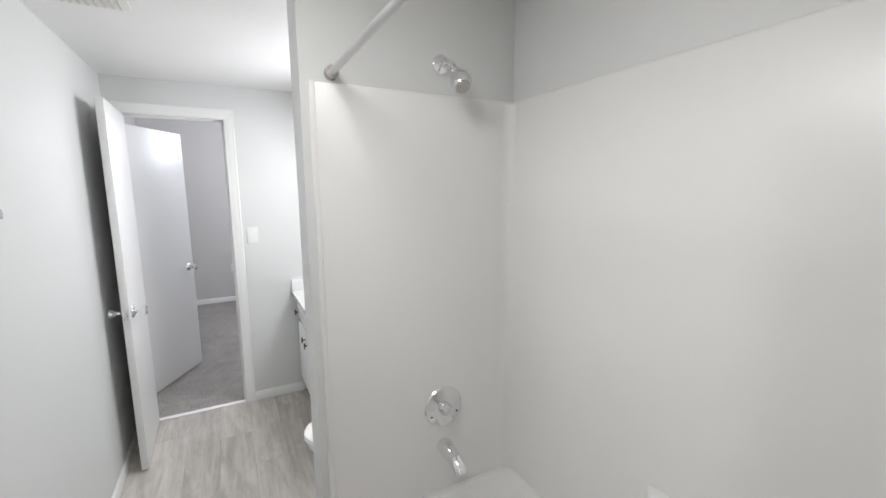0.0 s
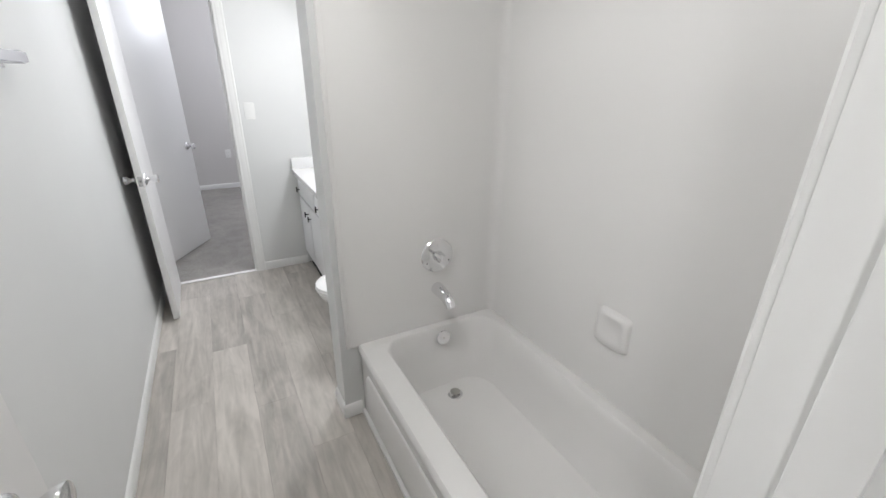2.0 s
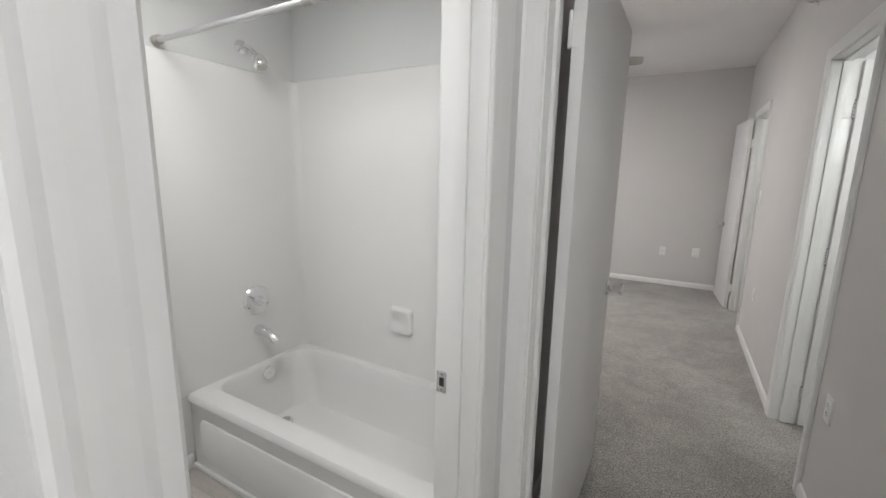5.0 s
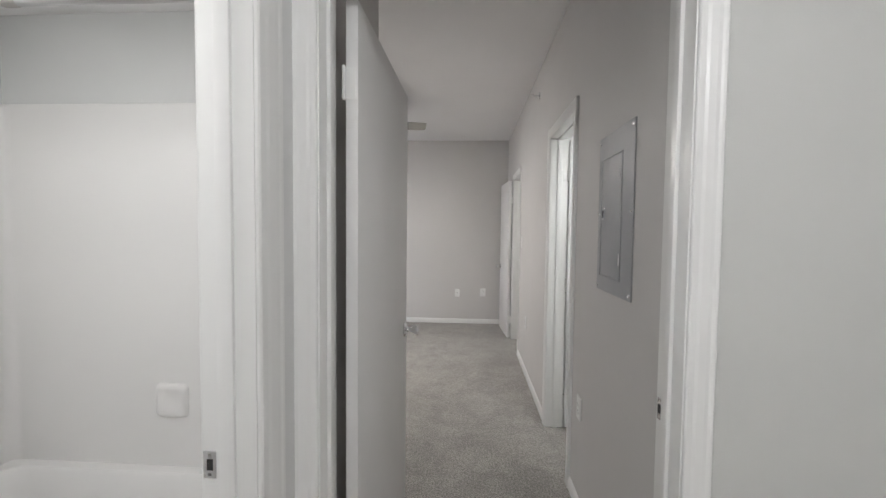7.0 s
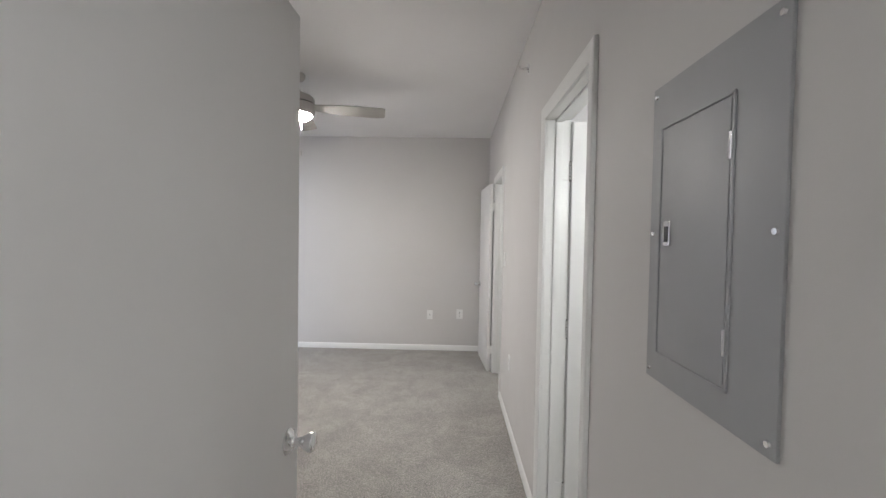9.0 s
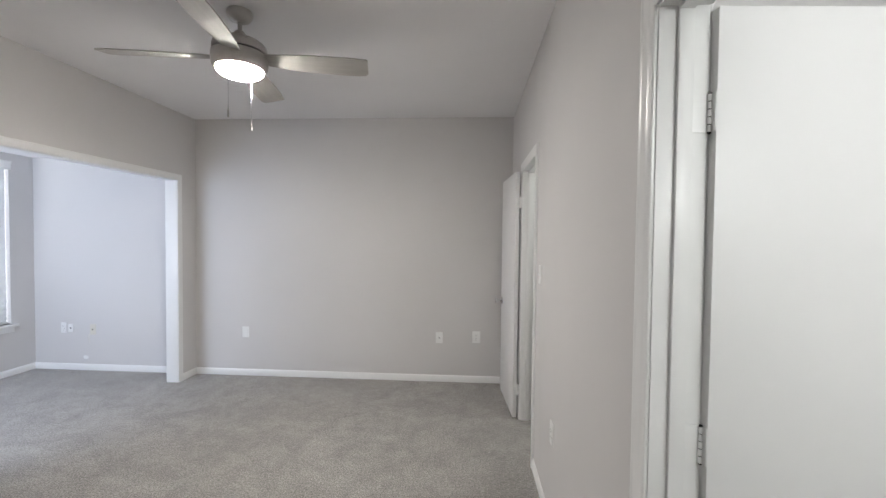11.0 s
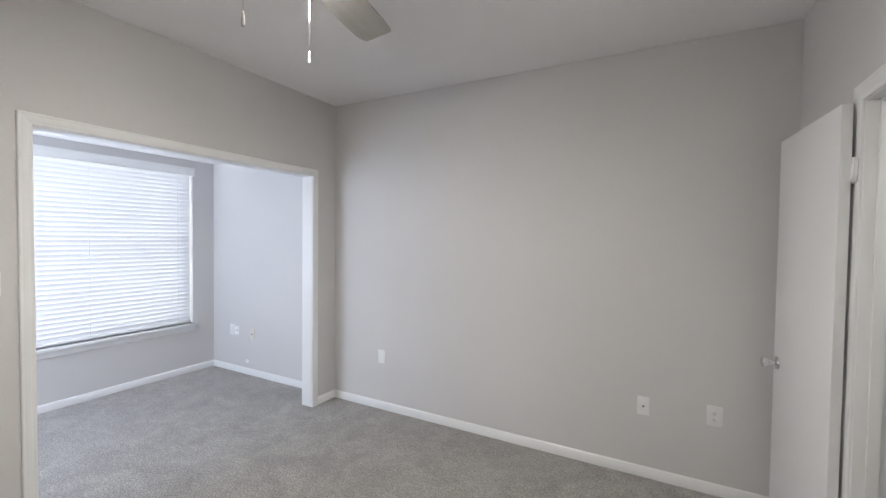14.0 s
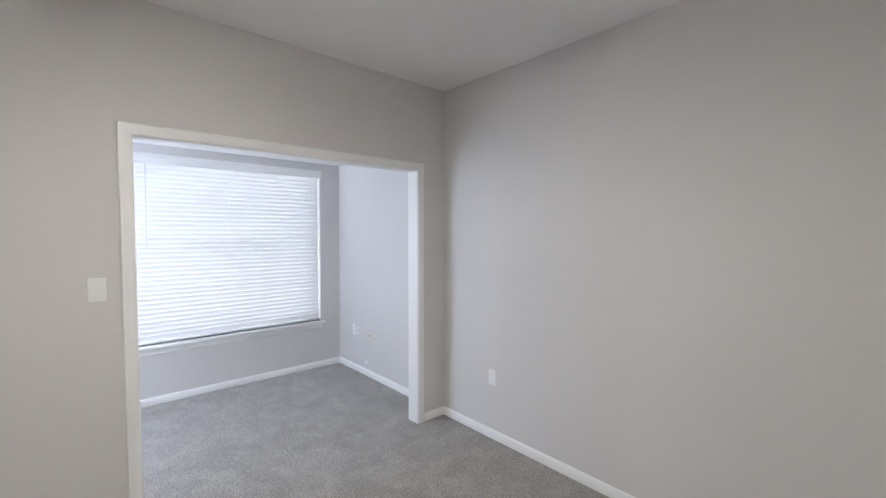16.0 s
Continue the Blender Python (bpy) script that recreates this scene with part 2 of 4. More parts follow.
def add_lathe(bm, profile, m=None, seg=28, squash=1.0):
    """Turns a profile of (radius, height) round z; m places it."""
    rings = []
    for r, h in profile:
        if r < 1e-5:
            rings.append([bm.verts.new((0, 0, h))])
        else:
            rings.append([bm.verts.new((r * math.cos(2 * math.pi * k / seg), squash * r * math.sin(2 * math.pi * k / seg), h)) for k in range(seg)])
    for a, b in zip(rings, rings[1:]):
        for k in range(seg):
            j = (k + 1) % seg
            if len(a) == 1 and len(b) == 1:
                continue
            if len(a) == 1:
                bm.faces.new((a[0], b[k], b[j]))
            elif len(b) == 1:
                bm.faces.new((a[k], b[0], a[j]))
            else:
                bm.faces.new((a[k], b[k], b[j], a[j]))
    for ring in (rings[0], rings[-1]):
        if len(ring) > 2:
            bm.faces.new(ring)
    if m is not None:
        bmesh.ops.transform(bm, matrix=m, verts=[v for r in rings for v in r])


def lathe(name, profile, m, material, parent=None, label="", seg=28, squash=1.0):
    bm = bmesh.new()
    add_lathe(bm, profile, m, seg, squash)
    return part(name, bm, material, parent, label, smooth=True)


def tube(name, points, radii, material, parent=None, label="", seg=16):
    bm = bmesh.new()
    pts = [Vector(p) for p in points]
    rings = []
    for k, p in enumerate(pts):
        d = (pts[min(k + 1, len(pts) - 1)] - pts[max(k - 1, 0)]).normalized()
        q = d.to_track_quat("Z", "Y")
        r = radii[k] if isinstance(radii, (list, tuple)) else radii
        rings.append([bm.verts.new(p + q @ Vector((r * math.cos(2 * math.pi * j / seg), r * math.sin(2 * math.pi * j / seg), 0))) for j in range(seg)])
    for a, b in zip(rings, rings[1:]):
        for j in range(seg):
            bm.faces.new((a[j], a[(j + 1) % seg], b[(j + 1) % seg], b[j]))
    bm.faces.new(rings[0])
    bm.faces.new(rings[-1])
    return part(name, bm, material, parent, label, smooth=True)


def add_loft(bm, loops, cap_first=True, cap_last=True):
    rings = [[bm.verts.new(p) for p in loop] for loop in loops]
    n = len(rings[0])
    for a, b in zip(rings, rings[1:]):
        for k in range(n):
            j = (k + 1) % n
            bm.faces.new((a[k], a[j], b[j], b[k]))
    if cap_first:
        bm.faces.new(rings[0])
    if cap_last:
        bm.faces.new(rings[-1])


def rounded(x0, x1, y0, y1, r, z, n=6):
    out = []
    for cx, cy, a0 in ((x1 - r, y1 - r, 0), (x0 + r, y1 - r, 90), (x0 + r, y0 + r, 180), (x1 - r, y0 + r, 270)):
        for k in range(n + 1):
            a = radians(a0 + 90 * k / n)
            out.append((cx + r * math.cos(a), cy + r * math.sin(a), z))
    return out


def on_wall(axis, s, d, z):
    return (s, d, z) if axis == "y" else (d, s, z)


def wall(name, axis, d0, d1, s0, s1, z0, z1, material, label, openings=()):
    """A wall across axis from d0 to d1, along s0 to s1, with rectangular holes (a0, a1, bottom, top)."""
    ss = sorted({s0, s1, *[v for o in openings for v in o[:2]]})
    zs = sorted({z0, z1, *[v for o in openings for v in o[2:]]})

    def solid(i, k):
        if not (0 <= i < len(ss) - 1 and 0 <= k < len(zs) - 1):
            return False
        cs, cz = (ss[i] + ss[i + 1]) / 2, (zs[k] + zs[k + 1]) / 2
        return not any(o[0] < cs < o[1] and o[2] < cz < o[3] for o in openings)

    bm = bmesh.new()
    cache = {}

    def v(s, d, z):
        key = (round(s, 5), round(d, 5), round(z, 5))
        if key not in cache:
            cache[key] = bm.verts.new(on_wall(axis, s, d, z))
        return cache[key]

    for i in range(len(ss) - 1):
        for k in range(len(zs) - 1):
            if not solid(i, k):
                continue
            a, b, c, e = ss[i], ss[i + 1], zs[k], zs[k + 1]
            for d in (d0, d1):
                bm.faces.new((v(a, d, c), v(b, d, c), v(b, d, e), v(a, d, e)))
            for test, (p, q) in ((solid(i - 1, k), ((a, c), (a, e))), (solid(i + 1, k), ((b, c), (b, e))),
                                 (solid(i, k - 1), ((a, c), (b, c))), (solid(i, k + 1), ((a, e), (b, e)))):
                if not test:
                    bm.faces.new((v(p[0], d0, p[1]), v(q[0], d0, q[1]), v(q[0], d1, q[1]), v(p[0], d1, p[1])))
    ob = part(name, bm, material)
    return tagged(ob, label, "wall", kind="structure")


CASING = ((0.0, 0.0), (0.0, 0.007), (0.003, 0.0100), (0.016, 0.0112), (0.024, 0.0132), (0.040, 0.0150), (0.048, 0.0152), (0.054, 0.0168),
          (0.060, 0.0168), (0.064, 0.013), (0.064, 0.0))


def casing(axis, d, out, a0, a1, top, parent, floor=0.0, scale=1.0):
    """A mitred moulding round an opening, on the wall face at d; out is +1 or -1."""
    bm = bmesh.new()
    rows = []
    for u, h in CASING:
        u, dd = u * scale + 0.004, d + out * h
        rows.append([bm.verts.new(on_wall(axis, *p)) for p in ((a0 - u, dd, floor), (a0 - u, dd, top + u), (a1 + u, dd, top + u), (a1 + u, dd, floor))])
    for a, b in zip(rows, rows[1:] + rows[:1]):
        for k in range(3):
            bm.faces.new((a[k], a[k + 1], b[k + 1], b[k]))
    for k in (0, 3):
        bm.faces.new([r[k] for r in rows])
    ob = part("casing", bm, TRIM, parent)
    return ob


def door_frame(axis, a0, a1, d0, d1, top, label, stop_at, sides=(True, True), floor=0.0, category="door frame", wide=1.0):
    """Jambs, head, stops and casings of a doorway in the wall between d0 and d1."""
    fr = tagged(thing("door_frame"), label, category, kind="structure")

    def piece(name, s0, s1, e0, e1, z0, z1, bevel=0.001):
        (x0, y0, _), (x1, y1, _) = on_wall(axis, s0, e0, 0), on_wall(axis, s1, e1, 0)
        return box(name, x0, x1, y0, y1, z0, z1, TRIM, fr, bevel=bevel)

    piece("jamb", a0 - 0.019, a0, d0, d1, floor, top)
    piece("jamb", a1, a1 + 0.019, d0, d1, floor, top)
    piece("head_jamb", a0 - 0.019, a1 + 0.019, d0, d1, top, top + 0.019)
    if stop_at is not None:
        s0, s1 = stop_at
        piece("door_stop", a0, a0 + 0.011, s0, s1, floor, top - 0.011, 0.002)
        piece("door_stop", a1 - 0.011, a1, s0, s1, floor, top - 0.011, 0.002)
        piece("door_stop", a0, a1, s0, s1, top - 0.011, top, 0.002)
    if sides[0]:
        casing(axis, min(d0, d1), -1, a0, a1, top, fr, floor)
    if sides[1]:
        casing(axis, max(d0, d1), 1, a0, a1, top, fr, floor, wide)
    return fr


BASE_PROFILE = ((0.0, 0.0), (0.0115, 0.0), (0.0125, 0.004), (0.0125, 0.044), (0.010, 0.051), (0.009, 0.058), (0.005, 0.065), (0.0, 0.069))


def baseboard(p0, p1, inward, label="white painted baseboard along the floor", floor=0.0):
    bm = bmesh.new()
    n = Vector((inward[0], inward[1], 0))
    rows = []
    for u, z in BASE_PROFILE:
        rows.append([bm.verts.new(Vector((*p, floor + z)) + n * u) for p in (p0, p1)])
    for a, b in zip(rows, rows[1:] + rows[:1]):
        bm.faces.new((a[0], a[1], b[1], b[0]))
    for k in (0, 1):
        bm.faces.new([r[k] for r in rows])
    return tagged(part("baseboard", bm, TRIM, smooth=True), label, "baseboard", kind="structure")


KNOB = ((0.0, 0.0), (0.033, 0.0), (0.033, 0.004), (0.030, 0.009), (0.022, 0.012), (0.013, 0.015), (0.0105, 0.024), (0.012, 0.034),
        (0.018, 0.045), (0.0245, 0.056), (0.0265, 0.063), (0.0255, 0.068), (0.020, 0.0705), (0.0, 0.072))


def door_leaf(name, w, h, m, label, knobs=(True, True), thick=0.035, hinge_paint=None, knob_z=0.93, latch=True, hinges=(0.2, 1.02, 1.83), reach=0.0, inset=0.065):
    """A flush door. Hinge edge along the local z axis, leaf along +x, thickness along +y."""
    d = tagged(thing(name, m), label, "door", kind="structure")
    box("leaf", 0.003, w, 0.0, thick, 0.012, h, DOOR, d, bevel=0.0018)
    kx = w - inset
    for side, on in zip((-1, 1), knobs):
        if on:
            y = 0.0 if side < 0 else thick
            mm = Matrix.Translation((kx, y, knob_z)) @ pose(0, 0, 0, 90 if side < 0 else -90, 0, 0)
            k = lathe("doorknob", KNOB[5:], mm, CHROME, d, "polished chrome tulip knob")
            lathe("rose", ((0.0, 0.0), (0.033, 0.0), (0.034, 0.003), (0.031, 0.008), (0.021, 0.0125), (0.013, 0.0155), (0.0, 0.0156)), mm, CHROME, k)
    if latch:
        lp = box("latch_plate", w - 0.0005, w + 0.0012, 0.006, thick - 0.006, knob_z - 0.028, knob_z + 0.028, CHROME, d, "chrome latch plate")
        box("latch_bolt", w + 0.001, w + 0.010, 0.011, thick - 0.011, knob_z - 0.008, knob_z + 0.008, CHROME, lp, bevel=0.002)
    for z in hinges:
        bm = bmesh.new()
        for k in range(5):
            add_lathe(bm, ((0.006, z - 0.044 + k * 0.0178), (0.006, z - 0.044 + k * 0.0178 + 0.0168)), Matrix.Translation((-0.003, -0.004, 0)), 12)
        add_lathe(bm, ((0.0, z - 0.048), (0.0045, z - 0.047), (0.0045, z + 0.048), (0.0, z + 0.049)), Matrix.Translation((-0.003, -0.004, 0)), 10)
        hg = part("hinge", bm, hinge_paint or TRIM, d, smooth=True)
        if reach:
            box("jamb_plate", -0.012, 0.004, -reach, 0.0, z - 0.044, z + 0.044, hinge_paint or TRIM, hg, bevel=0.002)
        box("hinge_plate", 0.0005, 0.0026, -0.002, thick - 0.006, z - 0.044, z + 0.044, hinge_paint or TRIM, hg)
    return d


def wall_plate(name, label, category, at, facing, kind="outlet", material=None, w=0.072, h=0.116):
    """A cover plate; facing is the yaw in degrees to which local -y is turned."""
    material = material or PLASTIC
    p = tagged(thing(name, Matrix.Translation(at) @ pose(0, 0, 0, 0, 0, facing)), label, category, "cover plates on the walls")
    box("cover_plate", -w / 2, w / 2, -0.006, 0.001, -h / 2, h / 2, material, p, bevel=0.0025)
    scr = ((0.0, 0.041), (0.0, -0.041)) if kind in ("switch", "blank", "coax", "phone") else ((0.0, 0.0),)
    for sx, sz in scr:
        lathe("screw", ((0.0, 0.0), (0.0035, 0.0), (0.003, 0.0012), (0.0, 0.0015)), Matrix.Translation((sx, -0.006, sz)) @ pose(0, 0, 0, 90), PLASTIC if material is not IVORY else NICKEL, p, seg=10)
    if kind == "switch":
        s = box("toggle_surround", -0.006, 0.006, -0.0075, -0.005, -0.0125, 0.0125, material, p)
        box("toggle", -0.0045, 0.0045, -0.016, -0.006, -0.002, 0.010, material, s, bevel=0.0015)
    if kind == "outlet":
        for z in (-0.0195, 0.0195):
            s = lathe("socket_face", ((0.0, 0.0), (0.0165, 0.0), (0.0165, 0.002), (0.015, 0.0028), (0.0, 0.0028)), Matrix.Translation((0, -0.0055, z)) @ pose(0, 0, 0, 90), material, p, seg=24, squash=0.86)
            for sx in (-0.0063, 0.0063):
                box("slot", sx - 0.0011, sx + 0.0011, -0.0088, -0.008, z - 0.001, z + 0.007, DARK, s)
            lathe("ground_hole", ((0.0, 0.0), (0.0023, 0.0), (0.0023, 0.0006), (0.0, 0.0006)), Matrix.Translation((0, -0.0083, z - 0.0075)) @ pose(0, 0, 0, 90), DARK, s, seg=10)
    if kind == "coax":
        lathe("coax_jack", ((0.0, 0.0), (0.0055, 0.0), (0.0055, 0.008), (0.003, 0.009), (0.0, 0.009)), Matrix.Translation((0, -0.006, 0)) @ pose(0, 0, 0, 90), BLACK, p, seg=12)
    if kind == "phone":
        box("jack", -0.007, 0.007, -0.0072, -0.0058, -0.007, 0.007, DARK, p)
    return p


# ---- shell: floors, ceilings, walls ----
H_BED, H_BATH, H_LOBBY = 2.74, 2.288, 2.44
EAST, NORTH, WEST = 0.68, 6.03, -2.70
T_EAST = 0.115
BW0, BW1 = 0.833, 0.965
BX0, BX1 = -0.437, -0.322
box("floor", -4.72, 2.2, 0.955, 6.2, -0.05, 0.0, CARPET)
tagged(bpy.data.objects["floor"], "grey cut-pile carpet with brushed patches", "carpet", kind="structure")
tagged(box("floor_second_bedroom", -7.2, -3.825, -1.6, 2.6, -0.05, 0.0, CARPET), "grey carpet of the second bedroom", "carpet", kind="structure")
tagged(box("subfloor", -3.93, 2.2, -2.4, 0.955, -0.06, -0.004, DARK), "dark subfloor under the vinyl planks", "floor", kind="structure")
tagged(box("ceiling_bedroom", -4.80, 2.2, 0.90, 6.2, H_BED, H_BED + 0.1, CEIL), "white textured bedroom ceiling", "ceiling", kind="structure")
tagged(box("ceiling_sunroom", -4.72, WEST - 0.115, 2.6, 6.2, 2.338, 2.455, CEIL), "lower white sunroom ceiling", "ceiling", kind="structure")
tagged(box("ceiling_bathroom", -3.93, -0.44, -0.30, 1.62, H_BATH, H_BATH + 0.1, CEIL), "low white bathroom ceiling", "ceiling", kind="structure")
tagged(box("ceiling_lobby", -0.44, 2.2, -2.4, 0.86, H_LOBBY, H_LOBBY + 0.1, CEIL), "white lobby ceiling", "ceiling", kind="structure")
tagged(box("ceiling_second_bedroom", -7.2, -3.92, -1.6, 2.6, 2.74, 2.84, CEIL), "white second bedroom ceiling", "ceiling", kind="structure")

DOOR_TOP = 2.05
MID0, MID1 = 2.125, 2.768
CLO0, CLO1 = 4.52, 5.17
wall("wall_east", "x", EAST, EAST + T_EAST, BW1, 6.15, 0, H_BED, WALL, "grey painted wall with two closet doorways",
     ((MID0 - 0.019, MID1 + 0.019, 0, DOOR_TOP + 0.019), (CLO0 - 0.019, CLO1 + 0.019, 0, DOOR_TOP + 0.019)))
wall("wall_north", "y", NORTH, NORTH + 0.12, -4.80, EAST, 0, H_BED, WALL, "long plain grey painted wall")
OP0, OP1, OPT = 3.925, 5.74, 2.052
wall("wall_west", "x", WEST - 0.115, WEST, 1.98, NORTH, 0, H_BED, WALL, "grey painted wall with a wide cased opening", ((OP0 - 0.019, OP1 + 0.019, 0, OPT + 0.019),))
WIN0, WIN1, WINB, WINT = 3.94, 5.79, 0.545, 2.255
wall("wall_window", "x", -4.72, -4.57, 2.6, NORTH, 0, H_BED, WALL, "grey painted wall round the window", ((WIN0, WIN1, WINB, WINT),))
# out of view; its hole is added only to hold the sunroom fill light
wall("wall_sunroom_south", "y", 2.6, 2.72, -4.57, WEST - 0.115, 0, H_BED, WALL, "unseen grey sunroom wall with an opening added for fill light", ((-4.40, -3.05, 0.55, 2.25),))
wall("wall_south", "y", 1.88, 1.98, WEST - 0.115, -0.437, 0, H_BED, WALL, "plain grey bedroom wall")
wall("wall_entry", "x", BX0, -0.37, 0.965, 1.98, 0, H_BED, WALL, "grey painted wall beside the entry door")
BED0, BED1 = -0.262, 0.632
wall("wall_entry_door", "y", BW0, BW1, -0.322, 0.795, 0, H_BED, WALL_LOBBY, "grey painted wall round the bedroom doorway", ((BED0 - 0.019, BED1 + 0.019, 0, DOOR_TOP + 0.019),))
wall("wall_lobby_north", "y", BW0, BW1, 0.795, 2.2, 0, H_BED, WALL_LOBBY, "plain grey lobby wall")
BAT0, BAT1 = -0.036, 0.632
wall("wall_bath_east", "x", BX0, BX1, -0.30, BW1, 0, H_LOBBY, WALL_BATH, "painted wall round the bathroom doorway", ((BAT0 - 0.019, BAT1 + 0.019, 0, DOOR_TOP + 0.019),))
wall("wall_lobby_west", "x", BX0, BX1, -2.4, -0.30, 0, H_LOBBY, WALL_BATH, "plain painted lobby wall")
wall("wall_lobby_south", "y", -2.5, -2.4, BX0, 2.2, 0, H_LOBBY, WALL_BATH, "plain painted lobby wall")
wall("wall_lobby_east", "x", 2.2, 2.3, -2.4, 6.2, 0, H_BED, WALL_BATH, "plain painted wall")
wall("wall_bath_south", "y", -0.28, -0.162, -3.80, BX0, 0, H_BATH, WALL_BATH, "pale grey painted bathroom wall")
wall("wall_bath_north", "y", 1.475, 1.59, -3.80, BX0, 0, H_BATH, WALL_BATH, "pale grey painted bathroom wall")
FAR0, FAR1, FART = -0.098, 0.484, 2.065
wall("wall_bath_west", "x", -3.915, -3.80, -1.6, 2.6, 0, 2.74, WALL_BATH, "pale grey wall round the far bathroom doorway", ((FAR0 - 0.019, FAR1 + 0.019, 0, FART + 0.019),))
wall("wall_tub_head", "x", -2.02, -1.875, 0.675, 1.475, 0, H_BATH, WALL_BATH, "short partition wall at the head of the tub")
wall("wall_bed2_far", "x", -7.17, -7.05, -1.6, 2.6, 0, 2.74, WALL, "grey second bedroom wall")
wall("wall_bed2_south", "y", -0.57, -0.45, -7.05, -3.915, 0, 2.74, WALL, "grey second bedroom wall")
wall("wall_bed2_north", "y", 2.48, 2.6, -7.05, -3.915, 0, 2.74, WALL, "grey second bedroom wall")
# closets behind the east wall
wall("wall_closet_back", "x", 1.72, 1.82, 1.035, 3.35, 0, H_BED, CEIL, "white closet wall")
wall("wall_closet_divide", "y", 3.30, 3.40, EAST + T_EAST, 1.72, 0, H_BED, CEIL, "white closet wall")
tagged(box("ceiling_closet", EAST + T_EAST, 1.72, 1.035, 3.30, 2.44, 2.5, CEIL), "white closet ceiling", "ceiling", kind="structure")
wall("wall_walk_in_north", "y", 5.94, 6.06, EAST + T_EAST, 2.2, 0, H_BED, WALL, "grey closet wall")
wall("wall_walk_in_south", "y", 4.05, 4.15, EAST + T_EAST, 2.2, 0, H_BED, WALL, "grey closet wall")

# ---- doorways ----
f_bed = door_frame("y", BED0, BED1, BW0, BW1, DOOR_TOP, "white painted frame of the bedroom doorway", (0.885, 0.918))
f_bath = door_frame("x", BAT0, BAT1, BX0, BX1, DOOR_TOP, "white painted frame of the bathroom doorway", (-0.399, -0.366), wide=1.52)
f_mid = door_frame("x", MID0, MID1, EAST, EAST + T_EAST, DOOR_TOP, "white painted frame of the small closet", (EAST + 0.042, EAST + 0.077))
f_clo = door_frame("x", CLO0, CLO1, EAST, EAST + T_EAST, DOOR_TOP, "white painted frame of the walk-in closet", (EAST + 0.037, EAST + 0.072))
f_far = door_frame("x", FAR0, FAR1, -3.915, -3.80, FART, "white painted frame of the far bathroom doorway", (-3.872, -3.838))
f_open = door_frame("x", OP0, OP1, WEST - 0.115, WEST, OPT, "white painted casing of the wide sunroom opening", None, category="cased opening", wide=0.9)


def strike(parent, axis, s, d, z, out):
    """A strike plate on a jamb face at s, centred at d; out is the way the face looks."""
    (x0, y0, _), (x1, y1, _) = on_wall(axis, s, d - 0.014, 0), on_wall(axis, s + out * 0.0016, d + 0.014, 0)
    p = box("strike_plate", x0, x1, y0, y1, z - 0.029, z + 0.029, CHROME, parent, "chrome strike plate", bevel=0.0004)
    (x0, y0, _), (x1, y1, _) = on_wall(axis, s + out * 0.0012, d - 0.006, 0), on_wall(axis, s + out * 0.0022, d + 0.007, 0)
    box("bolt_hole", x0, x1, y0, y1, z - 0.012, z + 0.012, DARK, p)
    for dz in (-0.021, 0.021):
        (x0, y0, _), (x1, y1, _) = on_wall(axis, s + out * 0.0012, d - 0.003, 0), on_wall(axis, s + out * 0.0021, d + 0.003, 0)
        box("screw", x0, x1, y0, y1, z + dz - 0.003, z + dz + 0.003, NICKEL, p)


strike(f_bath, "x", BAT1, -0.424, 0.908, -1)
strike(f_bed, "y", BED1, 0.944, 0.93, -1)

door_leaf("door_1", 0.845, 2.045, pose(BED0 + 0.023, 0.977, 0, 0, 0, 89.1) @ Matrix.Diagonal((1, -1, 1, 1)),
          "white flush bedroom door standing open into the room", knob_z=0.93, hinges=(0.25, 1.815))
door_leaf("door_2", 0.61, 2.035, pose(BX0 - 0.004, BAT0 - 0.004, 0, 0, 0, 178.5) @ Matrix.Diagonal((1, -1, 1, 1)), "white flush bathroom door folded back along the wall", knob_z=0.93, inset=0.11)
door_leaf("door_3", 0.575, 2.055, pose(-3.797, FAR0 + 0.004, 0, 0, 0, 1.2), "white flush far bathroom door standing open", knob_z=0.925)
door_leaf("door_4", 0.86, 2.06, pose(-4.06, -0.287, 0, 0, 0, 150.7) @ Matrix.Diagonal((1, -1, 1, 1)), "white flush door of the second bedroom standing ajar", knob_z=0.92)
closet_door = door_leaf("door_5", 0.61, 2.035, pose(EAST + T_EAST + 0.003, MID1 + 0.012, 0, 0, 0, 3.0) @ Matrix.Diagonal((1, -1, 1, 1)), "white flush closet door opened inward, brightly lit", thick=0.035, hinges=())
door_leaf("door_6", 0.665, 2.05, pose(EAST - 0.026, CLO1 + 0.022, 0, 0, 0, 94.6), "white flush walk-in closet door folded back towards the wall", knob_z=0.90, hinges=(0.25, 1.8), reach=0.014)


def painted_hinge(door, z):
    """A worn, painted-over hinge in the corner between jamb and door edge; dark joints between its knuckles."""
    h = box("hinge", 0.0005, 0.003, 0.015, 0.034, z - 0.045, z + 0.045, TRIM, door, "hinge painted over in white", bevel=0.0006)
    box("jamb_plate", -0.045, -0.004, 0.012, 0.0142, z - 0.045, z + 0.045, TRIM, h, bevel=0.0006)
    for k in range(5):
        z0 = z - 0.044 + k * 0.0178
        lathe("knuckle", ((0.0, z0), (0.0062, z0), (0.0062, z0 + 0.0152), (0.0, z0 + 0.0152)), Matrix.Translation((-0.0015, 0.0165, 0)), TRIM, h, seg=14)
    lathe("hinge_pin", ((0.0, z - 0.050), (0.0042, z - 0.048), (0.0042, z + 0.046), (0.0, z + 0.048)), Matrix.Translation((-0.0015, 0.0165, 0)), DARK, h, seg=12)


for hz in (0.2, 1.02, 1.80):
    painted_hinge(closet_door, hz)

